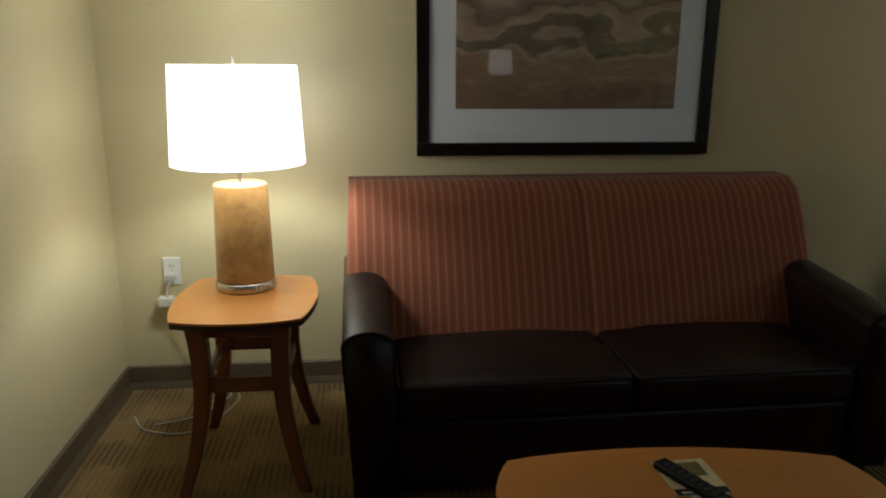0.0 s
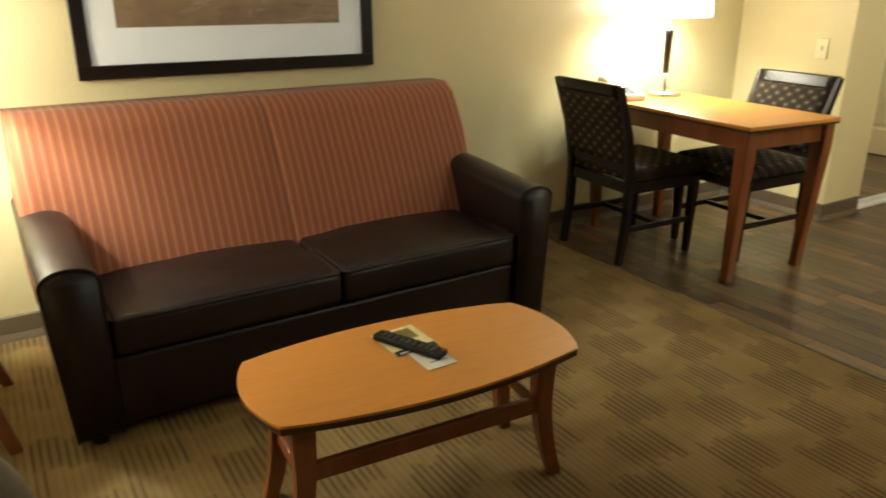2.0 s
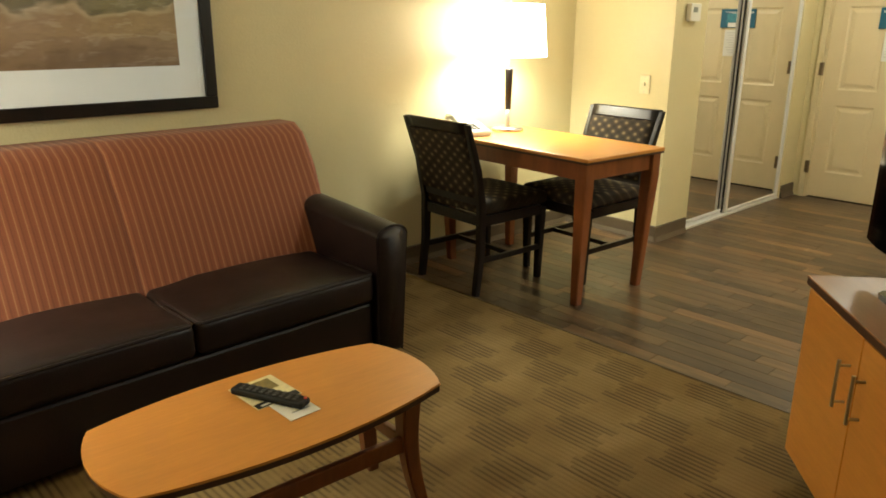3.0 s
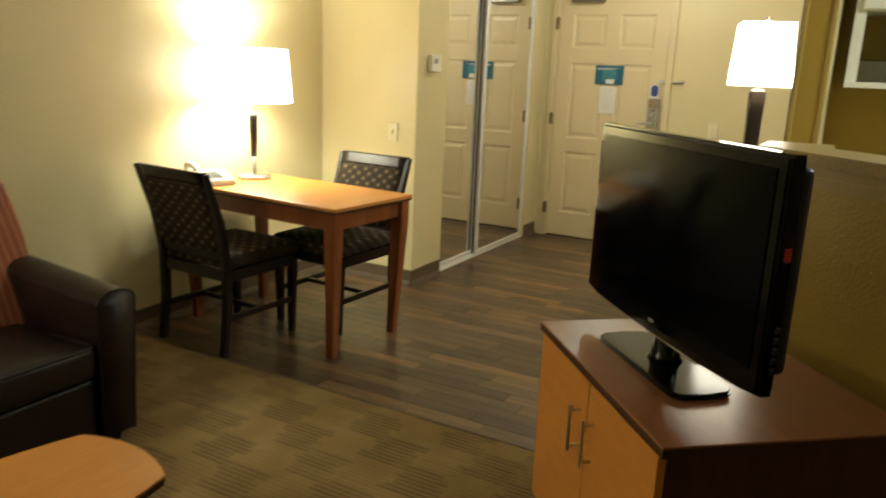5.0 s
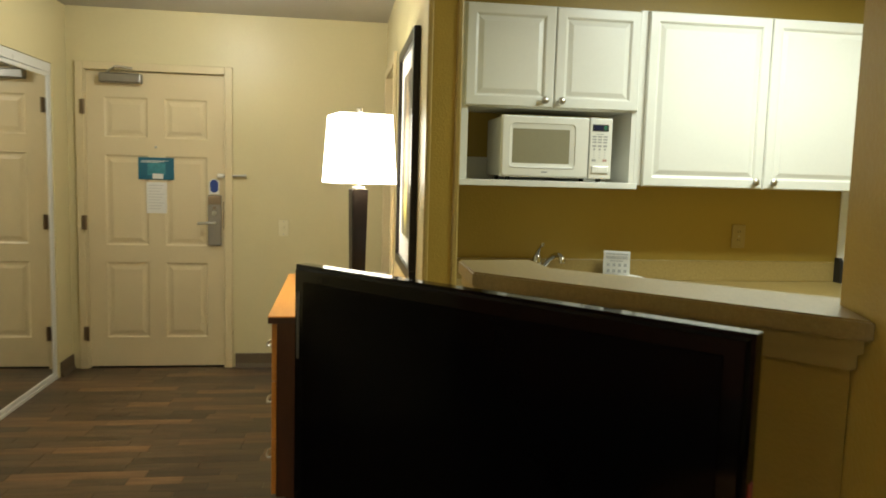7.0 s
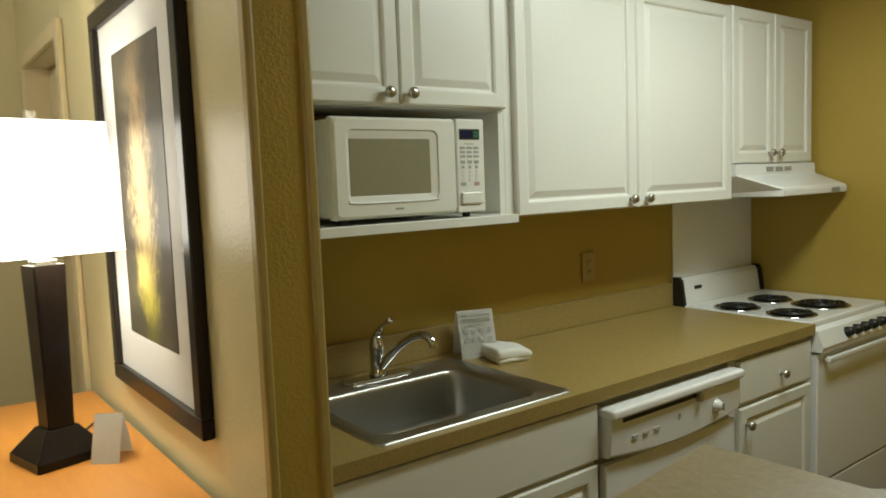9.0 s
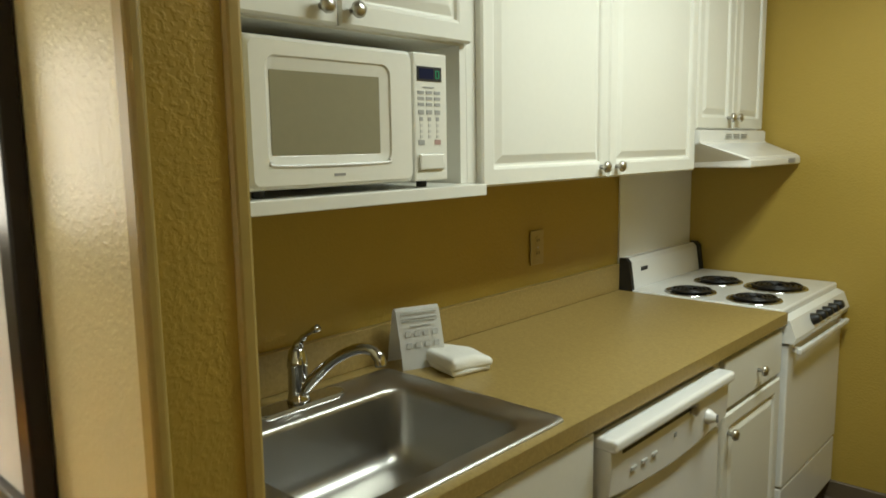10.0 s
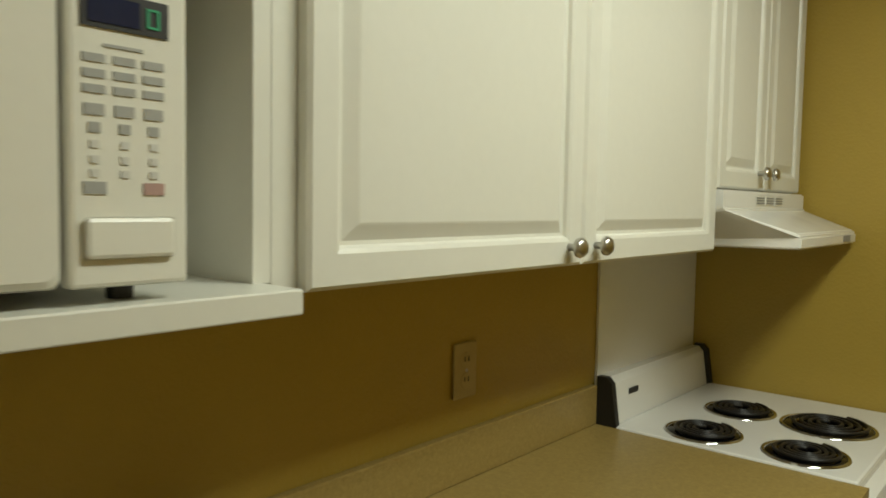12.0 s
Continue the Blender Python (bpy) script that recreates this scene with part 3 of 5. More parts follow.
# half wall with bar top
bm = prism([(2.315, -0.162), (2.870, 0.40), (3.02, 0.40), (3.04, 0.27), (2.93, 0.27), (2.44, -0.24), (2.402, -0.28), (2.402, -0.189)], 0, 1.150)
structure("wall_half", bm, KWALL, "mustard painted diagonal half wall under the bar", "half wall")
bm = prism([(2.235, -0.138), (2.822, 0.445), (3.062, 0.440), (3.088, 0.237), (2.905, 0.237), (2.47, -0.255), (2.402, -0.325), (2.402, -0.189)], 1.150, 1.187, 0.004)
structure("bar_top", bm, BAR, "tan laminate breakfast bar top on the half wall", "counter")
for o, z0, z1 in ((0.032, 1.120, 1.149), (0.016, 1.086, 1.1195)):
    bm = prism([(2.312 - o * 1.4, -0.160 + o * 0.4), (2.870 - o * 0.4, 0.40 + o), (3.02 + o, 0.40 + o), (3.02 + o, 0.401), (2.869, 0.401), (2.312, -0.162)], z0, z1, 0.003)
    structure("trim", bm, ENDTRIM, "mustard painted moulding under the bar top", "trim")

# closet mirror doors
closet = thing("closet_door", pose(4.72, 2.62, 0), "pair of mirrored sliding closet doors in white metal frames", "mirror door", kind="structure")
part("track", box(0, -0.035, 0, 1.47, 0.05, 0.018, 0.003), ALU, closet, "white metal floor track")
part("head_rail", box(0, -0.035, 1.985, 1.47, 0.05, 2.043, 0.004), ALU, closet)
part("side_channel", box(0.0, -0.03, 0.018, 0.018, 0.04, 1.985), ALU, closet)
part("side_channel", box(1.452, -0.03, 0.018, 1.47, 0.04, 1.985), ALU, closet)
for x0, x1, y in ((0.019, 0.605, 0.012), (0.585, 1.451, -0.022)):
    leaf = part("mirror", box(x0 + 0.022, y, 0.045, x1 - 0.022, y + 0.006, 1.96), MIRROR, closet, "tall silver mirror")
    for a, b in ((x0, x0 + (0.036 if x0 > 0.1 else 0.024)), (x1 - 0.024, x1)):
        part("stile", box(a, y - 0.008, 0.022, b, y + 0.014, 1.983, 0.004), ALU, leaf)
    part("rail", box(x0 + 0.037, y - 0.008, 0.022, x1 - 0.024, y + 0.014, 0.046, 0.003), ALU, leaf)
    part("rail", box(x0 + 0.037, y - 0.008, 1.959, x1 - 0.024, y + 0.014, 1.983, 0.003), ALU, leaf)
# Black strip drawn in for the dark gap between the overlapping leaves.
part("gap_strip", box(0.580, -0.004, 0.022, 0.5845, 0.003, 1.983), MATTE, closet, "black strip in place of the dark gap between the doors")


# ---- doors ----
def six_panel_door(name, m, w, h, label):
    """Moulded six-panel door in the xz plane, its face towards -y, with trim round it."""
    d = thing(name, m, label, "door", kind="structure")
    st, mid = 0.115, 0.11
    pw = (w - 2 * st - mid) / 2
    rows = [(0.215, 0.53), (0.865, 0.62), (1.605, 0.27)]
    bm = bmesh.new()
    xs = [0, st, st + pw, st + pw + mid, w - st, w]
    box(xs[0], 0, 0.01, xs[1], 0.044, h, bm=bm)
    box(xs[2], 0, 0.01, xs[3], 0.044, h, bm=bm)
    box(xs[4], 0, 0.01, xs[5], 0.044, h, bm=bm)
    zs = [0.01] + [v for z, hh in rows for v in (z, z + hh)] + [h]
    for x in (xs[1], xs[3]):
        for a, b in zip(zs[::2], zs[1::2]):
            box(x, 0, a, x + pw, 0.044, b, bm=bm)
    part("slab", bm, DOORPAINT, d)
    for x in (xs[1], xs[3]):
        for z, hh in rows:
            p = ring_panel(pw, hh, [(0, 0.0), (0.012, 0.007), (0.026, 0.007), (0.050, 0.0015)], 0.044)
            p.transform(Matrix.Translation((x, 0, z)))
            part("panel", p, DOORPAINT, d)
    return d


def casing(parent, w, h, cw=0.052):
    """Door trim round an opening w by h, standing out towards -y."""
    for x0, x1 in ((-cw, 0.0), (w, w + cw)):
        part("casing", box(x0, -0.022, 0, x1, -0.002, h + cw, 0.004), TRIM, parent)
    part("casing", box(0.0, -0.022, h, w, -0.002, h + cw, 0.004), TRIM, parent)
    part("jamb", box(0.0, -0.004, 0, 0.008, 0.10, h), TRIM, parent)
    part("jamb", box(w - 0.008, -0.004, 0, w, 0.10, h), TRIM, parent)


# the entrance door faces -x: local x runs along -y
front = six_panel_door("door_1", pose(EX + 0.016, 2.464, 0, 0, 0, -90), 0.906, 2.047, "cream six-panel entrance door, closed, with notices")
rim = thing("door_trim", pose(EX, 2.47, 0, 0, 0, -90), "cream painted trim round the entrance door", "trim", kind="structure")
casing(rim, 0.92, 2.05)
for z in (0.25, 1.02, 1.80):
    hinge = part("hinge", tube([(-0.004, -0.046, z - 0.05), (-0.004, -0.046, z + 0.05)], 0.009, 10), BRONZE, front, "dull bronze hinge")
    part("hinge_leaf", box(-0.030, -0.0425, z - 0.048, 0.006, -0.0395, z + 0.048), BRONZE, hinge)
lock = part("lock_plate", box(0.797, -0.026, 0.872, 0.888, 0.0, 1.225, 0.006), PEWTER, front, "tall grey metal card lock")
part("card_reader", box(0.799, -0.034, 1.160, 0.886, -0.026, 1.222, 0.003), BRONZE, lock, "dull bronze card reader")
part("cylinder", lathe([(0.0, 0.012), (0.010, 0.011), (0.013, 0.0)], 16), BRONZE, lock).matrix_basis = pose(0.842, -0.026, 1.135, 90)
part("bolt_plate", box(0.898, -0.012, 0.985, 0.908, 0.004, 1.18, 0.001, 1), BRONZE, front, "dull bronze strike plate")
part("lever", add(tube([(0.842, -0.026, 1.03), (0.842, -0.062, 1.03)], 0.012), tube(curve_points([(0.842, -0.060, 1.03), (0.80, -0.064, 1.032), (0.735, -0.058, 1.028)], 8), 0.010)), NICKEL, lock, "curved lever handle", True)
part("thumb_turn", lathe([(0.0, 0.03), (0.014, 0.028), (0.016, 0.0)], 16), NICKEL, lock).matrix_basis = pose(0.842, -0.026, 1.10, 90)
part("latch_guard", add(box(0.86, -0.020, 1.345, 0.93, -0.004, 1.375, 0.003), tube([(0.90, -0.028, 1.36), (1.00, -0.030, 1.362), (1.06, -0.030, 1.364)], [0.010, 0.008, 0.012])), NICKEL, front, "swing bar door guard")
part("peephole", lathe([(0.0, 0.004), (0.007, 0.004), (0.009, 0.0)], 14), NICKEL, front).matrix_basis = pose(0.449, 0.0, 1.545, 90)
closer = part("door_closer", box(0.10, -0.062, 1.965, 0.372, -0.002, 2.030, 0.010), PEWTER, front, "grey metal door closer")
part("closer_arm", add(tube([(0.15, -0.045, 2.034), (0.22, -0.10, 2.066)], 0.008), tube([(0.22, -0.10, 2.066), (0.31, -0.035, 2.066)], 0.008)), NICKEL, closer)
card = thing("door_hanger", pose(EX - 0.020, 1.654, 1.232, 0, 0, -90), "small white and blue card hung over the lock", "card")
part("card", prism([(0, 0), (0.068, 0), (0.068, 0.09), (0.045, 0.108), (0.02, 0.106), (0, 0.088)], -0.001, 0.001), PAPER, card).matrix_basis = pose(0, -0.006, 0, 90)
part("print", prism([(0.008, 0.022), (0.028, 0.012), (0.044, 0.012), (0.060, 0.026), (0.062, 0.082), (0.045, 0.100), (0.02, 0.098), (0.006, 0.080)], 0.001, 0.002), surface("navy_ink", (0.02, 0.05, 0.25), 0.5), card).matrix_basis = pose(0, -0.006, 0, 90)

sign = thing("door_sign", pose(EX + 0.014, 2.130, 1.322, 0, 0, -90), "teal blue notice card fixed on the door", "sign")
part("board", box(0, -0.006, 0, 0.236, -0.001, 0.152, 0.002), BLUE, sign)
part("photo", box(0.06, -0.008, 0.03, 0.18, -0.0062, 0.115), surface("pale_teal_ink", (0.05, 0.24, 0.30), 0.4, var=0.4, big=25), sign)
part("label", box(0.095, -0.010, 0.006, 0.165, -0.0082, 0.042), PAPER, sign)
for i in range(3):
    part("text_bar", box(0.02, -0.0085, 0.128 - i * 0.006, 0.20 - i * 0.03, -0.0062, 0.131 - i * 0.006), PAPER, sign)
note = thing("notice_sheet", pose(EX + 0.014, 2.078, 1.090, 0, 0, -90), "white printed notice sheet under the blue card", "paper")
part("sheet", box(0, -0.004, 0, 0.135, -0.001, 0.215), PAPER, note)
for i in range(9):
    part("text_bar", box(0.015, -0.0056, 0.19 - i * 0.02, 0.115 - (i % 3) * 0.012, -0.0042, 0.195 - i * 0.02), FAINT, note)

bath = six_panel_door("door_2", pose(6.21, 0.36, 0, 0, 0, 180), 0.73, 2.04, "cream six-panel inner door, closed, in the hall")
rim2 = thing("door_trim", pose(6.22, 0.44, 0, 0, 0, 180), "cream painted trim round the hall door", "trim", kind="structure")
casing(rim2, 0.75, 2.05, 0.056)


def plate(m, label, kind="switch", tint=None):
    """Wall plate in the xz plane, face towards -y, with a toggle or two sockets."""
    tint = tint or ALMOND
    t = thing("light_switch" if kind == "switch" else "wall_outlet", m, label, "switch" if kind == "switch" else "outlet")
    part("cover_plate", box(-0.036, -0.007, -0.058, 0.036, 0, 0.058, 0.004), tint, t)
    if kind == "switch":
        part("toggle", box(-0.006, -0.018, -0.010, 0.006, -0.006, 0.014, 0.003), tint, t)
    else:
        for z in (-0.021, 0.021):
            s = part("socket", lathe([(0.0, 0.0), (0.016, 0.0), (0.0172, -0.002)], 20), tint, t)
            s.matrix_basis = pose(0, -0.0085, z, 90)
            part("slots", add(box(-0.007, -0.0098, z - 0.002, -0.005, -0.0086, z + 0.008), box(0.005, -0.0098, z - 0.002, 0.007, -0.0086, z + 0.008)), MATTE, t)
    for z in ((-0.045, 0.045) if kind == "switch" else (0.0,)):
        part("screw", lathe([(0.0, 0.0), (0.0035, 0.0), (0.004, 0.001)], 10), NICKEL, t).matrix_basis = pose(0, -0.0082, z, 90)
    return t


plate(pose(4.338, 2.745, 0.985, 0, 0, -90), "almond light switch on the wall by the desk")
plate(pose(EX - 0.002, 1.148, 1.005, 0, 0, -90), "almond light switch beside the entrance door")
plate(pose(-0.482, NY - 0.002, 0.513), "white wall outlet with plugs behind the lamp table", "outlet", PLASTIC)
plate(pose(4.573, -1.227, 1.145, 0, 0, -90), "tan wall outlet above the worktop", "outlet", KALMOND)
th = thing("thermostat", pose(4.515, 2.578, 1.415), "small white thermostat on the wall", "thermostat")
part("case", box(-0.060, -0.034, -0.052, 0.060, 0, 0.052, 0.006), PLASTIC, th)
part("display", box(-0.036, -0.0355, 0.000, 0.014, -0.0342, 0.030), surface("grey_display", (0.25, 0.27, 0.24), 0.3), th)


# ---- sofa ----
sofa = thing("sofa", pose(1.15, 2.355, 0, 0, 0, 1.0), "two-seat sofa with dark brown leather seat and terracotta pinstripe back", "sofa")
# local: x -0.92..0.92, y 0 (front) .. 0.85 (back)
for sx in (-1, 1):
    prof = []
    wd, top = 0.155, 0.575
    for k in range(25):
        a = math.pi * k / 24
        prof.append((wd / 2 * math.cos(a) * 1.0, top - 0.045 + 0.045 * math.sin(a)))
    prof = [(wd / 2 - (0.03 if sx > 0 else 0.0), 0.03)] + prof + [(-wd / 2 + (0.03 if sx < 0 else 0.0), 0.03)]
    bm = bmesh.new()
    rings = []
    for yy, sc in ((0.0, 0.94), (0.001, 0.941), (0.006, 0.985), (0.014, 1.0), (0.016, 1.0), (0.10, 1.0), (0.45, 1.0), (0.78, 1.0)):
        rings.append([bm.verts.new((px * sc, yy, 0.30 + (pz - 0.30) * (sc if sc < 1 else 1) + 0.062 * (yy / 0.78) * (1 if pz > 0.3 else 0))) for px, pz in prof])
    n = len(prof)
    for a, b in zip(rings, rings[1:]):
        for k in range(n):
            bm.faces.new((a[k], a[(k + 1) % n], b[(k + 1) % n], b[k]))
    bm.faces.new(rings[0][::-1])
    bm.faces.new(rings[-1])
    arm = part("arm", bm, LEATHER, sofa, smooth=True)
    arm.location = (sx * 0.835, 0, 0)
    pts = [(px * 1.0, 0.006, pz) for px, pz in prof]
    part("piping", tube(pts, 0.0045, 6), LEATHER, arm)
part("base", box(-0.757, 0.035, 0.03, 0.757, 0.80, 0.262, 0.012), LEATHER, sofa)
for x0, x1 in ((-0.755, 0.0), (0.0, 0.755)):
    bm = box(x0 + 0.003, 0.012, 0.268, x1 - 0.003, 0.60, 0.392, 0.028, 3)
    bmesh.ops.subdivide_edges(bm, edges=[e for e in bm.edges if e.calc_length() > 0.3], cuts=7, use_grid_fill=True)
    for v in bm.verts:
        if v.co.z > 0.36:
            fx = (v.co.x - x0) / (x1 - x0) * 2 - 1
            v.co.z += 0.022 * (1 - fx * fx) * max(0, 1 - ((v.co.y - 0.3) / 0.34) ** 2) + 0.006 * noise.noise(v.co * 7)
    seat = part("seat_cushion", bm, LEATHER, sofa, smooth=True)
    part("piping", tube([(x0 + 0.010, 0.30, 0.389), (x0 + 0.010, 0.03, 0.387)] + [(x0 + 0.02, 0.018, 0.386)] + [(x1 - 0.02, 0.018, 0.386)] + [(x1 - 0.010, 0.03, 0.387), (x1 - 0.010, 0.30, 0.389)], 0.006, 6), LEATHER, seat)
    # back half
    bm = bmesh.new()
    nx, nz = 40, 16
    fr, bk = [], []
    for i in range(nx + 1):
        u = i / nx
        x = (-0.905 if x0 < 0 else 0.0) + 0.905 * u
        colf, colb = [], []
        for j in range(nz + 1):
            s = j / nz
            z = 0.33 + 0.575 * s
            edge = abs(x) / 0.905
            inset = max(0.0, 0.018 - (0.905 - z) * 0.05) if x0 < 0 else (0.905 - z) * 0.13
            xx = max(-0.905 + inset, min(0.905 - inset, x))
            round_side = 0.04 * max(0, (edge - 0.95) / 0.05) ** 2
            round_top = 0.05 * max(0, (s - 0.92) / 0.08) ** 2
            seam = 0.007 * math.exp(-(x / 0.022) ** 2)
            y = 0.40 + 0.28 * s - 0.02 * math.sin(math.pi * s) + round_side + round_top + seam
            colf.append(bm.verts.new((xx, y, z)))
            colb.append(bm.verts.new((xx, max(y + 0.05, 0.80 + 0.10 * s), z)))
        fr.append(colf)
        bk.append(colb)
    for i in range(nx):
        for j in range(nz):
            bm.faces.new((fr[i][j], fr[i + 1][j], fr[i + 1][j + 1], fr[i][j + 1]))
            bm.faces.new((bk[i][j], bk[i][j + 1], bk[i + 1][j + 1], bk[i + 1][j]))
        bm.faces.new((fr[i][nz], fr[i + 1][nz], bk[i + 1][nz], bk[i][nz]))
        bm.faces.new((fr[i][0], bk[i][0], bk[i + 1][0], fr[i + 1][0]))
    for cf, cb in ((fr[0], bk[0]), (fr[-1], bk[-1])):
        for j in range(nz):
            bm.faces.new((cf[j], cf[j + 1], cb[j + 1], cb[j]))
    part("backrest", bm, STRIPE, sofa, "terracotta back with cream pinstripes", True)
for sx in (-1, 1):
    for y in (0.05, 0.72):
        part("foot", lathe([(0.0, 0), (0.026, 0.0), (0.030, 0.032), (0.0, 0.032)], 14, sx * 0.82, y), ESPRESSO, sofa)


# ---- coffee table and side table ----
def saber_table(name, m, w, d, h, bx, by, lx, ly, label, rail_z, splay):
    t = thing(name, m, label, "table")
    out = superellipse(w, d, bx, by)
    part("tabletop", prism(out, h - 0.007, h, 0.0025), LAMINATE, t, "honey wood laminate top")
    inner = [(x * 0.994, y * 0.990) for x, y in out]
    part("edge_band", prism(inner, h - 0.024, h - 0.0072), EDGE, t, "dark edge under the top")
    for sx in (-1, 1):
        for sy in (-1, 1):
            path, sizes = [], []
            for k in range(9):
                s = k / 8
                off = splay * (s * s) * 1.2 - splay * 0.35 * math.sin(math.pi * s)
                path.append((sx * (lx + off), sy * (ly + off * 0.8), (h - 0.025) * (1 - s)))
                sizes.append((0.060 - 0.024 * s, 0.052 - 0.018 * s))
            part("leg", swept_leg(path, sizes), STAIN, t)
    for sy in (-1, 1):
        part("apron", box(-lx + 0.02, sy * ly - 0.011, h - 0.068, lx - 0.02, sy * ly + 0.011, h - 0.025, 0.003), STAIN, t)
        part("stretcher", box(-lx + 0.01, sy * (ly - 0.004) - 0.010, rail_z, lx - 0.01, sy * (ly - 0.004) + 0.010, rail_z + 0.050, 0.004), STAIN, t)
    for sx in (-1, 1):
        part("side_apron", box(sx * lx - 0.011, -ly + 0.02, h - 0.068, sx * lx + 0.011, ly - 0.02, h - 0.025, 0.003), STAIN, t)
        part("side_stretcher", box(sx * (lx - 0.002) - 0.010, -ly + 0.01, rail_z - 0.002, sx * (lx - 0.002) + 0.010, ly - 0.01, rail_z + 0.036, 0.004), STAIN, t)
    return t


saber_table("coffee_table", pose(1.043, 1.699, 0, 0, 0, -3.8), 0.814, 0.340, 0.405, 0.043, 0.0525, 0.345, 0.108, "low honey wood coffee table with curved dark legs", 0.195, 0.025)
saber_table("side_table", pose(-0.085, 2.695, 0), 0.395, 0.46, 0.585, 0.035, 0.035, 0.130, 0.185, "honey wood lamp table with curved splayed legs", 0.33, 0.05)

# things on the coffee table
bro = thing("brochure", pose(1.061, 1.780, 0.406, 0, 0, 2), "cream printed leaflet lying on the coffee table", "leaflet")
part("sheet", box(-0.065, -0.0745, 0, 0.065, 0.0745, 0.0015), CREAMCARD, bro)
part("footer", box(-0.063, -0.0735, 0.0016, 0.063, -0.048, 0.0022), MATTE, bro, "black footer strip")
part("text_bar", box(-0.050, -0.068, 0.0023, -0.008, -0.060, 0.0028), PAPER, bro)
part("picture", box(-0.02, 0.0, 0.0016, 0.045, 0.06, 0.0022), surface("olive_ink", (0.22, 0.17, 0.05), 0.5, var=0.6, big=40), bro)
crd = thing("paper_card", pose(1.074, 1.656, 0.4066, 0, 0, 0), "white paper card lying on the coffee table", "card")
part("sheet", box(-0.044, -0.0535, -0.0004, 0.044, 0.0535, 0.0008), PAPER, crd)
part("text_bar", box(-0.02, -0.025, 0.0013, 0.03, -0.021, 0.0018), GREYINK, crd)
rem = thing("remote_control", pose(1.049, 1.732, 0.4085, 0, 0, -65), "black television remote control on the coffee table", "remote")
part("case", box(-0.110, -0.022, 0, 0.110, 0.022, 0.02, 0.008, 3), REMOTE, rem)
for i in range(9):
    for j in range(3):
        part("button", box(-0.085 + i * 0.02, -0.013 + j * 0.011, 0.0195, -0.074 + i * 0.02, -0.006 + j * 0.011, 0.0225, 0.001, 1), surface("grey_button", (0.05, 0.05, 0.05), 0.5) if (i, j) == (0, 0) else bpy.data.materials["grey_button"], rem)
part("power_button", lathe([(0.0, 0.003), (0.004, 0.003), (0.005, 0)], 12, 0.102, 0.008), RED, rem).location = (0, 0, 0.0195)


# ---- lamps ----
def drum_shade(parent, r0, r1, z0, z1, cloth, seg=40):
    s = part("shade", lathe([(r0, z0), (r1, z1), (r1 - 0.004, z1), (r0 - 0.004, z0), (r0, z0)], seg), cloth, parent, "lit white drum shade", True)
    part("fitter", add(add(tube([(-r1 + 0.004, 0, z1 - 0.012), (r1 - 0.004, 0, z1 - 0.012)], 0.002, 6), tube([(0, -r1 + 0.004, z1 - 0.012), (0, r1 - 0.004, z1 - 0.012)], 0.002, 6)), tube([(0, 0, z1 - 0.014), (0, 0, z1 + 0.03)], 0.004, 8)), NICKEL, parent)
    return s


lamp1 = thing("table_lamp", pose(-0.105, 2.82, 0.585), "lit table lamp with mottled amber column and white drum shade", "lamp")
part("base_ring", lathe([(0.0, 0), (0.100, 0), (0.102, 0.004), (0.102, 0.028), (0.098, 0.032), (0, 0.032)], 40), NICKEL, lamp1, "satin metal ring", True)
for k in range(5):
    a = math.radians(-62 + k * 9)
    part("mark", box(-0.004, -0.0008, -0.009, 0.004, 0.0008, 0.009, 0.0004, 1), PLASTIC, lamp1).matrix_basis = pose(0.1025 * math.cos(a), 0.1025 * math.sin(a), 0.016, 0, 0, math.degrees(a) + 90)
part("body", lathe([(0.0, 0.0321), (0.098, 0.0321), (0.0975, 0.04), (0.089, 0.358), (0.086, 0.364), (0.0, 0.366)], 40), AMBER, lamp1, "mottled amber stone column", True)
part("stem", tube([(0, 0, 0.36), (0, 0, 0.74)], 0.006, 10), NICKEL, lamp1)
# Unseen inside the shade; added to cut the bulb's light on table and floor.
part("socket", lathe([(0.0, 0.45), (0.019, 0.45), (0.019, 0.49), (0.031, 0.505), (0.031, 0.522), (0.0, 0.524)], 20), PLASTIC, lamp1, "unseen white bulb socket, added to dim the light falling below", True)
drum_shade(lamp1, 0.219, 0.204, 0.431, 0.750, BRIGHTSHADE)

lamp2 = thing("desk_lamp", pose(3.445, 3.085, 0.746), "lit desk lamp with dark wood stem and white shade", "lamp")
part("base", lathe([(0.0, 0), (0.092, 0), (0.094, 0.004), (0.092, 0.016), (0.085, 0.021), (0.02, 0.024), (0.0, 0.024)], 40), NICKEL, lamp2, "round satin metal base", True)
part("lower_stem", lathe([(0.013, 0.02), (0.015, 0.12), (0.0, 0.124)], 20), NICKEL, lamp2, "satin metal stem", True)
part("stem", lathe([(0.0, 0.12), (0.017, 0.122), (0.024, 0.345), (0.022, 0.352), (0, 0.354)], 20), ESPRESSO, lamp2, "tapered dark wood stem", True)
part("neck", tube([(0, 0, 0.35), (0, 0, 0.70)], 0.006, 10), NICKEL, lamp2)
drum_shade(lamp2, 0.212, 0.188, 0.420, 0.702, SHADE)

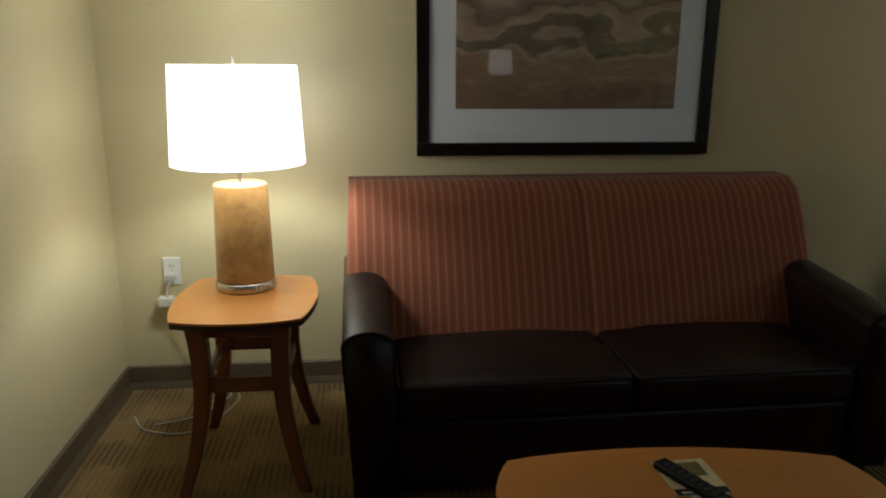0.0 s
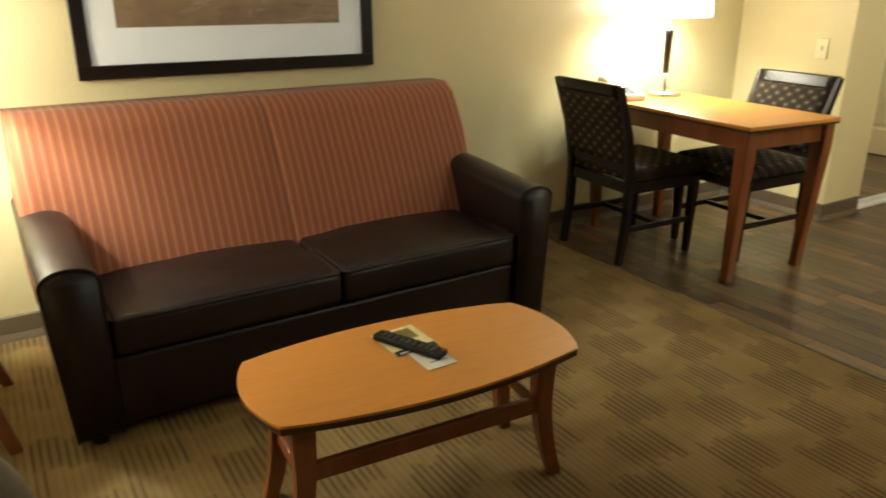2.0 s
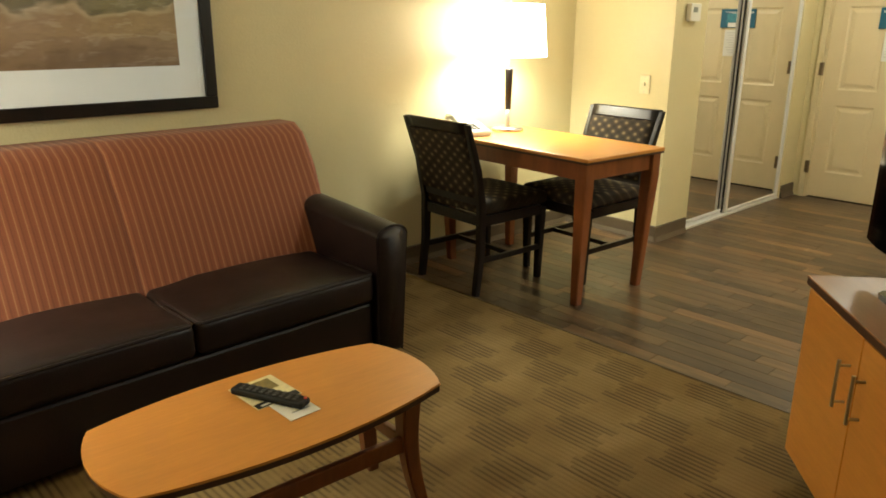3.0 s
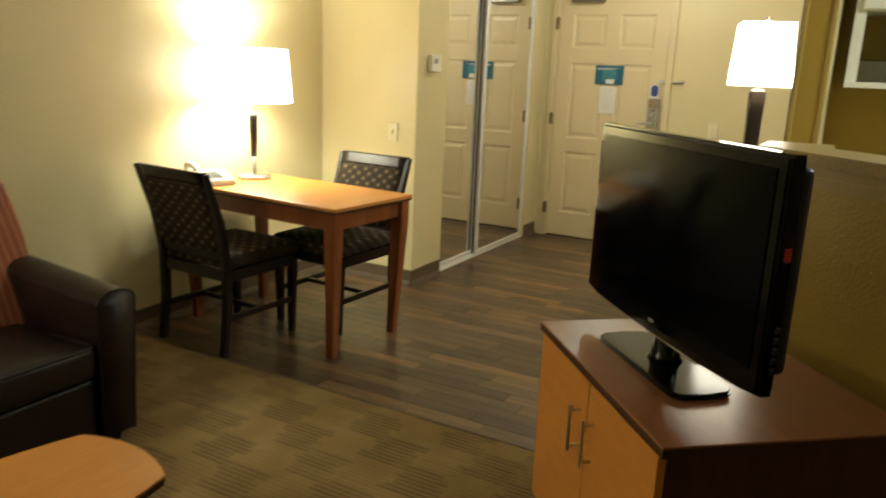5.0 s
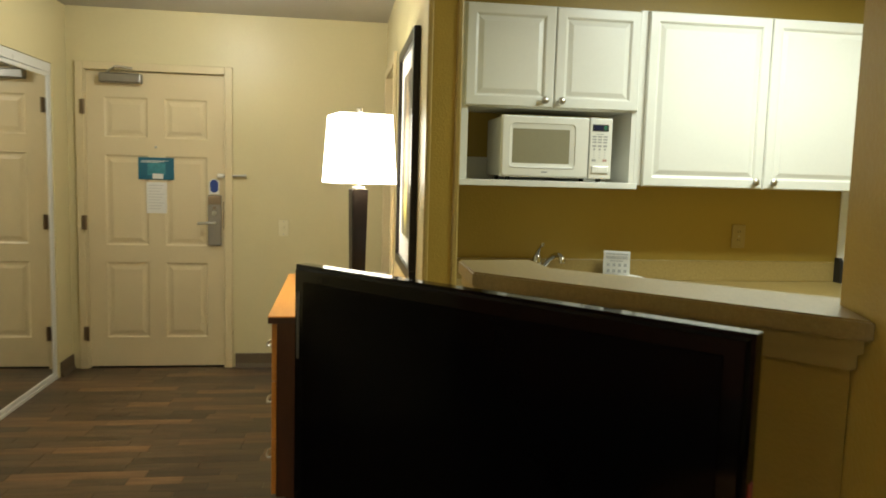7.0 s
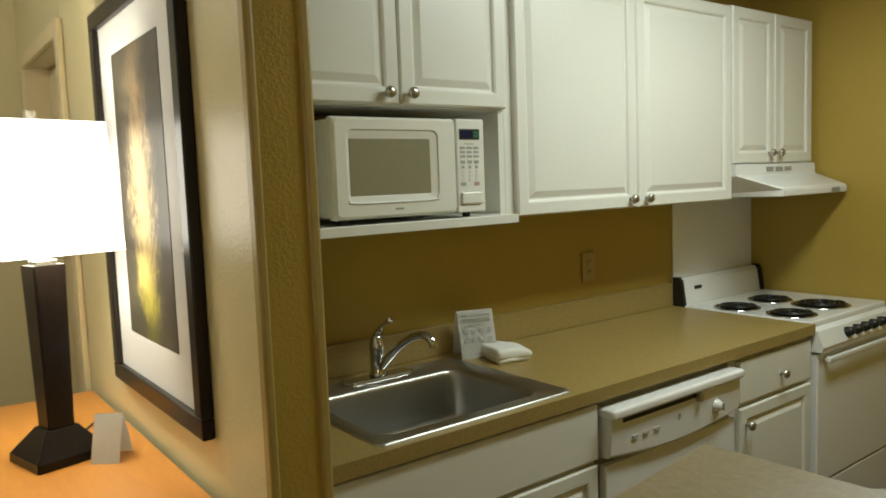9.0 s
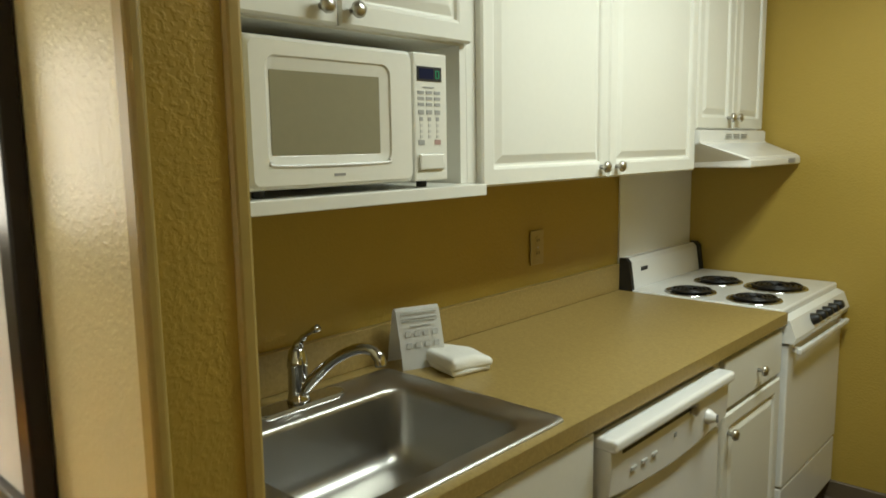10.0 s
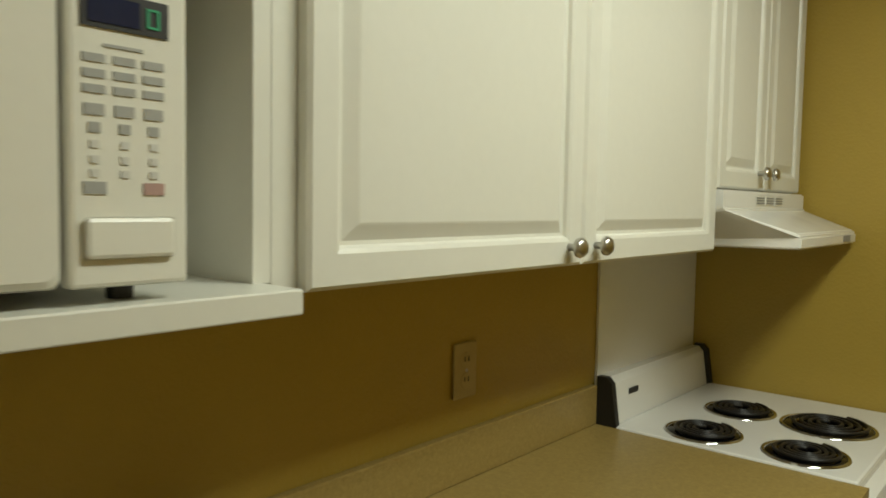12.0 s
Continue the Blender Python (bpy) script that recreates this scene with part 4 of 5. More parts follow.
lamp3 = thing("dresser_lamp", pose(4.68, 0.67, 0.832, 0, 0, 14), "lit lamp with dark square column and square white shade", "lamp")
bm = swept_leg([(0, 0, 0), (0, 0, 0.022), (0, 0, 0.085)], [(0.175, 0.175), (0.172, 0.172), (0.078, 0.078)])
part("base", bm, ESPRESSO, lamp3)
part("column", swept_leg([(0, 0, 0.084), (0, 0, 0.50)], [(0.064, 0.064), (0.078, 0.078)]), ESPRESSO, lamp3, "square dark wood column")
part("collar", box(-0.025, -0.025, 0.50, 0.025, 0.025, 0.512, 0.002), NICKEL, lamp3)
part("stem", tube([(0, 0, 0.51), (0, 0, 0.86)], 0.005, 8), NICKEL, lamp3)
bm = bmesh.new()
rs = []
for a, z in ((0.144, 0.528), (0.125, 0.850), (0.122, 0.850), (0.141, 0.528)):
    rs.append([bm.verts.new((sx * a, sy * a, z)) for sx, sy in ((-1, -1), (1, -1), (1, 1), (-1, 1))])
for a, b in zip(rs, rs[1:] + rs[:1]):
    for k in range(4):
        bm.faces.new((a[k], a[(k + 1) % 4], b[(k + 1) % 4], b[k]))
part("shade", bm, SHADE, lamp3, "lit white square shade")
part("finial", lathe([(0.0, 0.885), (0.014, 0.882), (0.014, 0.860), (0.005, 0.855), (0.0, 0.853)], 16), NICKEL, lamp3)
part("cable", tube(curve_points([(0.06, -0.06, 0.006), (0.14, -0.13, 0.004), (0.20, -0.19, 0.004)], 8), 0.003, 6), MATTE, lamp3)

# lamp across the room, seen in the picture glass
stand2 = thing("nightstand", pose(1.80, -2.00, 0), "plain wooden nightstand under a lamp", "nightstand")
part("body", box(-0.24, -0.24, 0.06, 0.24, 0.24, 0.60, 0.004), STAIN, stand2)
part("top", box(-0.26, -0.26, 0.601, 0.26, 0.26, 0.63, 0.004), LAMINATE, stand2)
part("plinth", box(-0.22, -0.22, 0.0, 0.22, 0.22, 0.06), EDGE, stand2)
lamp4 = thing("bedside_lamp", pose(1.80, -2.00, 0.631), "lit small lamp with metal base and white shade", "lamp")
part("base", lathe([(0.0, 0), (0.08, 0), (0.08, 0.02), (0.02, 0.03), (0.016, 0.30), (0.04, 0.36), (0.016, 0.46), (0.0, 0.47)], 24), NICKEL, lamp4, "", True)
part("stem", tube([(0, 0, 0.46), (0, 0, 0.86)], 0.005, 8), NICKEL, lamp4)
drum_shade(lamp4, 0.135, 0.115, 0.60, 0.86, DIMSHADE)


# ---- pictures ----
def picture(name, m, w, h, fw, mat_w, art, label, glazed=True):
    """Framed print in the xz plane, face towards -y, its lower corner at the origin."""
    t = thing(name, m, label, "picture")
    for nm, b in (("frame_rail", (0, -0.028, 0, w, 0, fw)), ("frame_rail", (0, -0.028, h - fw, w, 0, h)), ("frame_stile", (0, -0.028, fw, fw, 0, h - fw)), ("frame_stile", (w - fw, -0.028, fw, w, 0, h - fw))):
        part(nm, box(*b, bev=0.004), ESPRESSO, t)
    part("mat_board", box(fw, -0.012, fw, w - fw, -0.004, h - fw), MAT if glazed else GREYMAT, t, "white mat board")
    pr = part("print", box(-(w / 2 - fw - mat_w[0]), -0.0135, 0, w / 2 - fw - mat_w[0], -0.0122, h - 2 * fw - mat_w[1] - mat_w[2]), art, t, "printed art")
    pr.location = (w / 2, 0, fw + mat_w[1])
    if not glazed:
        return t
    g = part("glass", box(fw, -0.0195, fw, w - fw, -0.0175, h - fw), GLASS, t)
    g.visible_shadow = False
    return t


picture("framed_picture", pose(0.522, NY - 0.002, 0.978), 1.224, 0.98, 0.052, (0.105, 0.135, 0.12), LAND, "black framed abstract landscape print over the sofa")
picture("framed_picture", pose(4.918, 0.442, 0.960, 0, 0, 180), 0.762, 1.05, 0.047, (0.128, 0.115, 0.09), PLUME, "black framed golden plume print above the dresser", False)


# ---- desk and chairs ----
desk = thing("desk_table", pose(3.322, 2.705, 0, 0, 0, -4.0), "honey wood table with cherry legs against the wall", "table")
part("tabletop", box(-0.300, -0.555, 0.728, 0.300, 0.555, 0.7455, 0.003), LAMINATE, desk, "honey wood laminate top")
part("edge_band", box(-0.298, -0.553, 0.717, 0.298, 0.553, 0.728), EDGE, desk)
for sx in (-1, 1):
    part("apron", box(sx * 0.262 - 0.011, -0.48, 0.635, sx * 0.262 + 0.011, 0.48, 0.717), STAIN, desk)
    for sy in (-1, 1):
        part("leg", swept_leg([(sx * 0.258, sy * 0.508, 0.717), (sx * 0.258, sy * 0.508, 0.60), (sx * 0.240, sy * 0.485, 0.0)], [(0.066, 0.066), (0.066, 0.066), (0.042, 0.042)]), STAIN, desk)
for sy in (-1, 1):
    part("apron", box(-0.24, sy * 0.51 - 0.011, 0.635, 0.24, sy * 0.51 + 0.011, 0.717), STAIN, desk)

chair = thing("dining_chair", pose(2.775, 2.88, 0, 0, 0, -3.5), "espresso wood chair with gold-dotted brown upholstery at the desk", "chair", "chairs at the desk")
# local: faces +x, back legs at x=0
for sy in (-1, 1):
    part("back_leg", swept_leg([(0.0, sy * 0.222, 0.0), (0.028, sy * 0.222, 0.22), (0.030, sy * 0.222, 0.46), (-0.01, sy * 0.228, 0.66), (-0.088, sy * 0.238, 0.885)], [(0.036, 0.034), (0.042, 0.036), (0.046, 0.036), (0.038, 0.034), (0.026, 0.030)]), ESPRESSO, chair)
    part("front_leg", swept_leg([(0.475, sy * 0.205, 0.0), (0.475, sy * 0.212, 0.40)], [(0.032, 0.032), (0.046, 0.046)]), ESPRESSO, chair)
    part("side_stretcher", box(0.04, sy * 0.214 - 0.010, 0.165, 0.46, sy * 0.214 + 0.010, 0.195, 0.003), ESPRESSO, chair)
    part("seat_rail", box(0.045, sy * 0.222 - 0.011, 0.365, 0.455, sy * 0.222 + 0.011, 0.418), ESPRESSO, chair)
part("cross_stretcher", box(0.24, -0.204, 0.168, 0.262, 0.204, 0.192, 0.003), ESPRESSO, chair)
part("front_rail", box(0.462, -0.19, 0.365, 0.486, 0.19, 0.418), ESPRESSO, chair)
part("back_rail", box(0.020, -0.20, 0.365, 0.042, 0.20, 0.418), ESPRESSO, chair)
bm = box(0.030, -0.238, 0.419, 0.505, 0.238, 0.490, 0.024, 3)
bmesh.ops.subdivide_edges(bm, edges=[e for e in bm.edges if e.calc_length() > 0.3], cuts=5, use_grid_fill=True)
for v in bm.verts:
    if v.co.z > 0.48:
        v.co.z += 0.018 * max(0, 1 - ((v.co.x - 0.27) / 0.24) ** 2) * max(0, 1 - (v.co.y / 0.24) ** 2)
part("seat", bm, DOTS, chair, "padded seat with gold dots", True)


def back_slab(z0, z1, half, thick, off, bow=0.0):
    """Board that leans with the chair's back between two heights."""
    def lean(z):
        pts = [(0.46, 0.030), (0.66, -0.01), (0.885, -0.088)]
        for (a, xa), (b, xb) in zip(pts, pts[1:]):
            if z <= b:
                return xa + (xb - xa) * (z - a) / (b - a)
        return pts[-1][1] + (z - 0.885) * -0.35
    bm = bmesh.new()
    ring = []
    n = 8
    for i in range(n + 1):
        z = z0 + (z1 - z0) * i / n
        row = []
        for k in range(9):
            y = -half + 2 * half * k / 8
            row.append((lean(z) - bow * (1 - (y / half) ** 2), y, z))
        ring.append(row)
    f = [[bm.verts.new((x + off + thick / 2, y, z)) for x, y, z in r] for r in ring]
    b = [[bm.verts.new((x + off - thick / 2, y, z)) for x, y, z in r] for r in ring]
    for i in range(n):
        for k in range(8):
            bm.faces.new((f[i][k], f[i][k + 1], f[i + 1][k + 1], f[i + 1][k]))
            bm.faces.new((b[i][k], b[i + 1][k], b[i + 1][k + 1], b[i][k + 1]))
        bm.faces.new((f[i][0], f[i + 1][0], b[i + 1][0], b[i][0]))
        bm.faces.new((f[i][8], b[i][8], b[i + 1][8], f[i + 1][8]))
    for k in range(8):
        bm.faces.new((f[0][k], b[0][k], b[0][k + 1], f[0][k + 1]))
        bm.faces.new((f[n][k], f[n][k + 1], b[n][k + 1], b[n][k]))
    return bm


part("top_rail", back_slab(0.832, 0.892, 0.232, 0.026, 0.0), ESPRESSO, chair, "", True)
part("lower_rail", back_slab(0.47, 0.51, 0.212, 0.022, 0.0), ESPRESSO, chair)
part("back_pad", back_slab(0.512, 0.831, 0.212, 0.040, 0.0), DOTS, chair, "padded back with gold dots", True)
chair_b = copy_thing(chair, pose(3.802, 2.58, 0, 0, 0, 177))
chair_b["label"] = "espresso wood chair with gold-dotted upholstery beside the wall switch"

phone = thing("telephone", pose(3.135, 3.10, 0.746, 0, 0, -20), "white desk telephone with its handset on", "telephone")
bm = prism([(-0.10, -0.09), (0.10, -0.09), (0.105, 0.09), (-0.105, 0.09)], 0, 0.03, 0.006)
for v in bm.verts:
    if v.co.z > 0.015:
        v.co.z += 0.035 * (v.co.y + 0.09) / 0.18
part("body", bm, PLASTIC, phone)
part("handset", tube(curve_points([(-0.085, -0.075, 0.055), (-0.09, -0.05, 0.078), (-0.088, 0.0, 0.096), (-0.09, 0.055, 0.102), (-0.085, 0.085, 0.085)], 6), [0.022] * 4 + [0.016] * 16 + [0.022] * 5, 12), PLASTIC, phone, "", True)
for i in range(4):
    for j in range(3):
        part("key", box(-0.02 + j * 0.026, -0.06 + i * 0.026, 0.036 + i * 0.005, -0.002 + j * 0.026, -0.043 + i * 0.026, 0.046 + i * 0.005, 0.001, 1), GREYINK, phone)

# ---- television and its stand ----
A = 42.4
stand = thing("tv_stand", pose(1.772, 0.434, 0, 0, 0, 40.0), "honey and cherry wood television cabinet with two doors", "cabinet")
# local: x along the front 0..0.785, y from front 0 to back -0.62 (turned below)
L, D, Z = 0.780, 0.61, 0.645
part("top", box(0, -D, Z - 0.006, L, 0, Z, 0.002), wood("cherry_laminate", (0.26, 0.095, 0.032), (0.33, 0.13, 0.045), (2, 18, 18), 0.3, 0.25), stand, "cherry laminate top")
part("edge_band", box(0.001, -D + 0.001, Z - 0.026, L - 0.001, -0.001, Z - 0.006), EDGE, stand)
part("body", box(0.02, -D + 0.015, 0.075, L - 0.02, -0.026, Z - 0.026), DARKSTAIN, stand, "dark cherry cabinet sides")
part("plinth", box(0.04, -D + 0.03, 0.0, L - 0.04, -0.06, 0.075), EDGE, stand)
for x0, x1, hx in ((0.022, L / 2 - 0.002, L / 2 - 0.045), (L / 2 + 0.002, L - 0.022, L / 2 + 0.045)):
    dr = part("door", box(x0, -0.025, 0.085, x1, -0.004, Z - 0.032, 0.002), LAMINATE, stand, "honey wood door")
    part("handle", add(add(tube([(hx, 0.024, 0.405), (hx, 0.024, 0.535)], 0.005, 10), tube([(hx, -0.004, 0.419), (hx, 0.024, 0.419)], 0.004, 8)), tube([(hx, -0.004, 0.521), (hx, 0.024, 0.521)], 0.004, 8)), NICKEL, dr, "straight metal bar handle")

tv = thing("television", pose(2.201, 0.5645, 0.6455, 0, 0, A), "black flat-screen television on a glossy swivel foot", "television")
# local: x along the screen, +y towards the sofa; screen front at y=0
hw = 0.413
base = []
for k in range(40):
    a = 2 * math.pi * k / 40
    c, s = math.cos(a), math.sin(a)
    base.append((0.215 * math.copysign(abs(c) ** 0.22, c), -0.027 + 0.080 * math.copysign(abs(s) ** 0.22, s)))
part("foot", prism(base, 0.0, 0.016, 0.006), BLACK, tv, "glossy black foot")
part("neck", lathe([(0.0, 0.016), (0.045, 0.016), (0.038, 0.03), (0.034, 0.11), (0.0, 0.11)], 24, 0, -0.04), BLACK, tv, "", True)
out = []
for k in range(13):
    x = -hw + 2 * hw * k / 12
    out.append((x, 0.100 - 0.014 * (1 - (x / hw) ** 2)))
bm = bmesh.new()
outline = out + [(hw, 0.595), (-hw, 0.595)]
f = [bm.verts.new((x, 0.0, z)) for x, z in outline]
b = [bm.verts.new((x, -0.042, z)) for x, z in outline]
bm.faces.new(f)
bm.faces.new(b[::-1])
for i in range(len(outline)):
    j = (i + 1) % len(outline)
    bm.faces.new((f[i], b[i], b[j], f[j]))
bmesh.ops.bevel(bm, geom=[e for e in bm.edges if e.calc_length() > 0.3 or abs(e.verts[0].co.y - e.verts[1].co.y) < 1e-6], offset=0.009, segments=3, affect="EDGES")
part("bezel", bm, BEZEL, tv, "gloss black surround")
part("rear_housing", box(-hw + 0.016, -0.078, 0.135, hw - 0.016, -0.0425, 0.568, 0.015, 3), MATTE, tv)
part("screen", box(-hw + 0.034, 0.0012, 0.150, hw - 0.034, 0.003, 0.565), SCREEN, tv, "dark glossy screen")
part("badge", box(0.008, 0.0004, 0.114, 0.034, 0.0012, 0.121), GREYINK, tv)
part("speaker_slot", box(hw - 0.022, 0.0004, 0.42, hw - 0.014, 0.0012, 0.545), MATTE, tv)
part("lower_lip", box(-0.19, -0.020, 0.079, 0.05, -0.004, 0.0850, 0.002), CHROME, tv, "bright lower lip")
part("sticker", box(-hw - 0.0012, -0.031, 0.385, -hw - 0.0002, -0.016, 0.412), RED, tv, "small red sticker")
for i in range(5):
    part("side_button", box(-hw - 0.004, -0.030, 0.150 + i * 0.022, -hw - 0.0002, -0.020, 0.162 + i * 0.022, 0.001, 1), MATTE, tv)


# ---- dresser ----
dresser = thing("dresser", pose(4.085, 0.456, 0), "honey wood dresser with dark cherry sides along the hall wall", "dresser")
DL, DD, DZ = 1.245, 0.58, 0.831
part("top", box(0, 0, DZ - 0.006, DL, DD, DZ, 0.002), LAMINATE, dresser, "honey laminate top")
part("edge_band", box(0.001, 0.001, DZ - 0.030, DL - 0.001, DD - 0.001, DZ - 0.006), EDGE, dresser)
part("body", box(0.025, 0.005, 0.07, DL - 0.025, DD - 0.035, DZ - 0.030), DARKSTAIN, dresser)
part("plinth", box(0.05, 0.02, 0, DL - 0.05, DD - 0.07, 0.07), EDGE, dresser)
for i in range(3):
    for x0, x1 in ((0.027, DL / 2 - 0.002), (DL / 2 + 0.002, DL - 0.027)):
        z0 = 0.08 + i * 0.24
        dw = part("drawer", box(x0, DD - 0.034, z0, x1, DD - 0.014, z0 + 0.234, 0.002), LAMINATE, dresser)
        for hx in ((x0 * 3 + x1) / 4, (x0 + x1 * 3) / 4):
            part("handle", tube(curve_points([(hx - 0.05, DD - 0.014, z0 + 0.12), (hx - 0.04, DD + 0.012, z0 + 0.12), (hx + 0.04, DD + 0.012, z0 + 0.12), (hx + 0.05, DD - 0.014, z0 + 0.12)], 5), 0.005, 8), NICKEL, dw)
tent = thing("tent_card", pose(4.58, 0.565, 0.832, 0, 0, -35), "folded white paper card standing on the dresser", "card")
bm = bmesh.new()
for s in (-1, 1):
    pts = curve_points([(s * 0.045, 0, 0.0), (s * 0.028, 0, 0.05), (0.0 + s * 0.002, 0, 0.115)], 5)
    a = [bm.verts.new((p.x, -0.035, p.z)) for p in pts]
    b = [bm.verts.new((p.x, 0.035, p.z)) for p in pts]
    for k in range(len(pts) - 1):
        bm.faces.new((a[k], a[k + 1], b[k + 1], b[k]))
bmesh.ops.solidify(bm, geom=bm.faces[:], thickness=0.0012)
part("sheet", bm, PAPER, tent)


# ---- kitchen ----
# units face -x: local x runs along -y, local -y points into the room
RINGS = [(0, 0.005), (0.005, 0.0), (0.040, 0.0), (0.046, 0.003), (0.049, 0.009), (0.054, 0.0095), (0.072, 0.002), (0.075, 0.0012)]


def knob(parent, x, y, z):
    k = part("knob", lathe([(0.0, 0.0), (0.006, 0.0), (0.006, 0.012), (0.0075, 0.014), (0.016, 0.018), (0.0165, 0.024), (0.012, 0.030), (0.0, 0.032)], 20), NICKEL, parent, "round satin knob", True)
    k.matrix_basis = pose(x, y, z, 90)
    return k


def raised_door(parent, x0, x1, z0, z1, y, kx=None, kz=None, name="door"):
    bm = ring_panel(x1 - x0, z1 - z0, RINGS if min(x1 - x0, z1 - z0) > 0.24 else [(0, 0.004), (0.004, 0), (0.036, 0), (0.042, 0.007), (0.050, 0.0078), (0.068, 0.001)], 0.02)
    bm.transform(Matrix.Translation((x0, y, z0)))
    d = part(name, bm, WHITE, parent)
    if kx is not None:
        knob(d, kx, y, kz)
    return d


def unit(name, y_left, x_front, label, category="cabinet"):
    return thing(name, pose(x_front, y_left, 0, 0, 0, -90), label, category)


u1 = unit("wall_cabinet", 0.262, 4.281, "white wall cabinet with an open niche for the microwave")
part("carcass", box(0.0, 0.0, 1.708, 0.80, 0.293, 2.143), WHITE, u1)
part("side_panel", box(0.0, 0.0, 1.398, 0.045, 0.293, 1.708), WHITE, u1)
part("side_panel", box(0.779, 0.0, 1.398, 0.801, 0.293, 1.708), WHITE, u1)
part("niche_shelf", box(0.0, -0.067, 1.372, 0.792, 0.293, 1.398, 0.002), WHITE, u1, "white shelf under the microwave")
part("niche_back", box(0.046, 0.283, 1.398, 0.778, 0.293, 1.50), WHITE, u1)
raised_door(u1, 0.026, 0.413, 1.712, 2.140, -0.021, 0.371, 1.742)
raised_door(u1, 0.417, 0.798, 1.712, 2.140, -0.021, 0.445, 1.742)

u2 = unit("wall_cabinet", -0.570, 4.281, "white two-door wall cabinet with raised panels")
part("carcass", box(-0.030, 0.0, 1.390, 1.172, 0.293, 2.150), WHITE, u2)
raised_door(u2, 0.003, 0.578, 1.386, 2.147, -0.021, 0.535, 1.417)
raised_door(u2, 0.582, 1.170, 1.386, 2.147, -0.021, 0.622, 1.417)

u3 = unit("wall_cabinet", -1.745, 4.281, "narrow white two-door cabinet above the range hood")
part("carcass", box(0.0, 0.0, 1.527, 0.640, 0.293, 2.155), WHITE, u3)
raised_door(u3, 0.004, 0.318, 1.530, 2.152, -0.021, 0.272, 1.572)
raised_door(u3, 0.322, 0.636, 1.530, 2.152, -0.021, 0.342, 1.572)

hood = unit("range_hood", -1.747, 4.266, "white enamel range hood under the cabinet", "range hood")
prof = [(0.308, 1.526), (-0.018, 1.526), (-0.018, 1.480), (-0.150, 1.428), (-0.158, 1.420), (-0.158, 1.392), (0.308, 1.392)]
bm = bmesh.new()
ra = [[bm.verts.new((x, y, z)) for y, z in prof] for x in (0.0, 0.640)]
for k in range(len(prof)):
    j = (k + 1) % len(prof)
    bm.faces.new((ra[0][k], ra[0][j], ra[1][j], ra[1][k]))
bm.faces.new(ra[0])
bm.faces.new(ra[1][::-1])
for v in bm.verts:
    if v.co.y < -0.1 and v.co.x < 0.1:
        v.co.x += 0.11
bmesh.ops.bevel(bm, geom=[e for e in bm.edges if e.calc_length() > 0.3], offset=0.004, segments=2, affect="EDGES")
part("canopy", bm, ENAMEL, hood)
for i in range(3):
    g = part("vent", box(0.22 + i * 0.075, -0.0195, 1.492, 0.285 + i * 0.075, -0.0185, 1.514), WHITE, hood)
    for j in range(3):
        part("slot", box(0.224 + i * 0.075, -0.021, 1.495 + j * 0.0065, 0.281 + i * 0.075, -0.0197, 1.499 + j * 0.0065), GREYINK, g)
part("rating_label", box(0.50, -0.1595, 1.398, 0.575, -0.1585, 1.416), GREYINK, hood)

mw = thing("microwave", pose(4.236, 0.080, 1.3985, 0, 0, -90), "white countertop microwave oven in the niche", "microwave")
part("case", box(0.0, 0.012, 0.018, 0.492, 0.300, 0.272, 0.008, 3), GLOSSWHITE, mw)
bm = bmesh.new()
loops = []
for x0, z0, x1, z1, depth, r in ((0.0, 0.0, 0.388, 0.262, 0.026, 0.004), (0.0, 0.0, 0.388, 0.262, 0.012, 0.006), (0.002, 0.002, 0.387, 0.260, 0.005, 0.010), (0.008, 0.008, 0.385, 0.254, 0.0, 0.014),
                                   (0.038, 0.040, 0.328, 0.230, 0.0, 0.022), (0.041, 0.043, 0.325, 0.227, 0.0035, 0.020), (0.049, 0.058, 0.305, 0.208, 0.0075, 0.010), (0.050, 0.059, 0.304, 0.207, 0.008, 0.008)):
    loops.append([bm.verts.new((px, depth, pz)) for px, pz in rrect(x0, z0, x1, z1, r, 5)])
for a, b in zip(loops, loops[1:]):
    for k in range(len(a)):
        j = (k + 1) % len(a)
        bm.faces.new((a[k], a[j], b[j], b[k]))
bm.faces.new(loops[-1])
bm.transform(Matrix.Translation((0.0, -0.010, 0.014)))
dr = part("door", bm, GLOSSWHITE, mw)
part("window", box(0.0510, -0.0034, 0.0740, 0.3030, -0.0021, 0.2200, 0.0), OVEN, dr, "grey-green oven window")
part("chrome_lip", tube(curve_points([(0.044, -0.0085, 0.064), (0.052, -0.0100, 0.0560), (0.185, -0.0105, 0.0545), (0.314, -0.0100, 0.0560), (0.322, -0.0085, 0.064)], 6), 0.0028, 8), ENAMEL, dr, "", True)
part("badge", box(0.180, -0.0112, 0.034, 0.206, -0.0102, 0.039), GREYINK, dr)
KEYINK = [surface("pale_grey_ink", (0.36, 0.36, 0.34), 0.6), surface("grey_white_ink", (0.60, 0.59, 0.55), 0.6), surface("dull_red_ink", (0.42, 0.27, 0.24), 0.6)]
pn = part("control_panel", box(0.392, -0.010, 0.014, 0.492, 0.012, 0.276, 0.004), GLOSSWHITE, mw)
part("display", box(0.402, -0.0118, 0.219, 0.474, -0.0102, 0.248, 0.0), MATTE, pn, "dark clock display")
part("screen_tint", box(0.407, -0.0126, 0.223, 0.449, -0.0119, 0.244), surface("navy_display", (0.006, 0.012, 0.05), 0.2), pn)
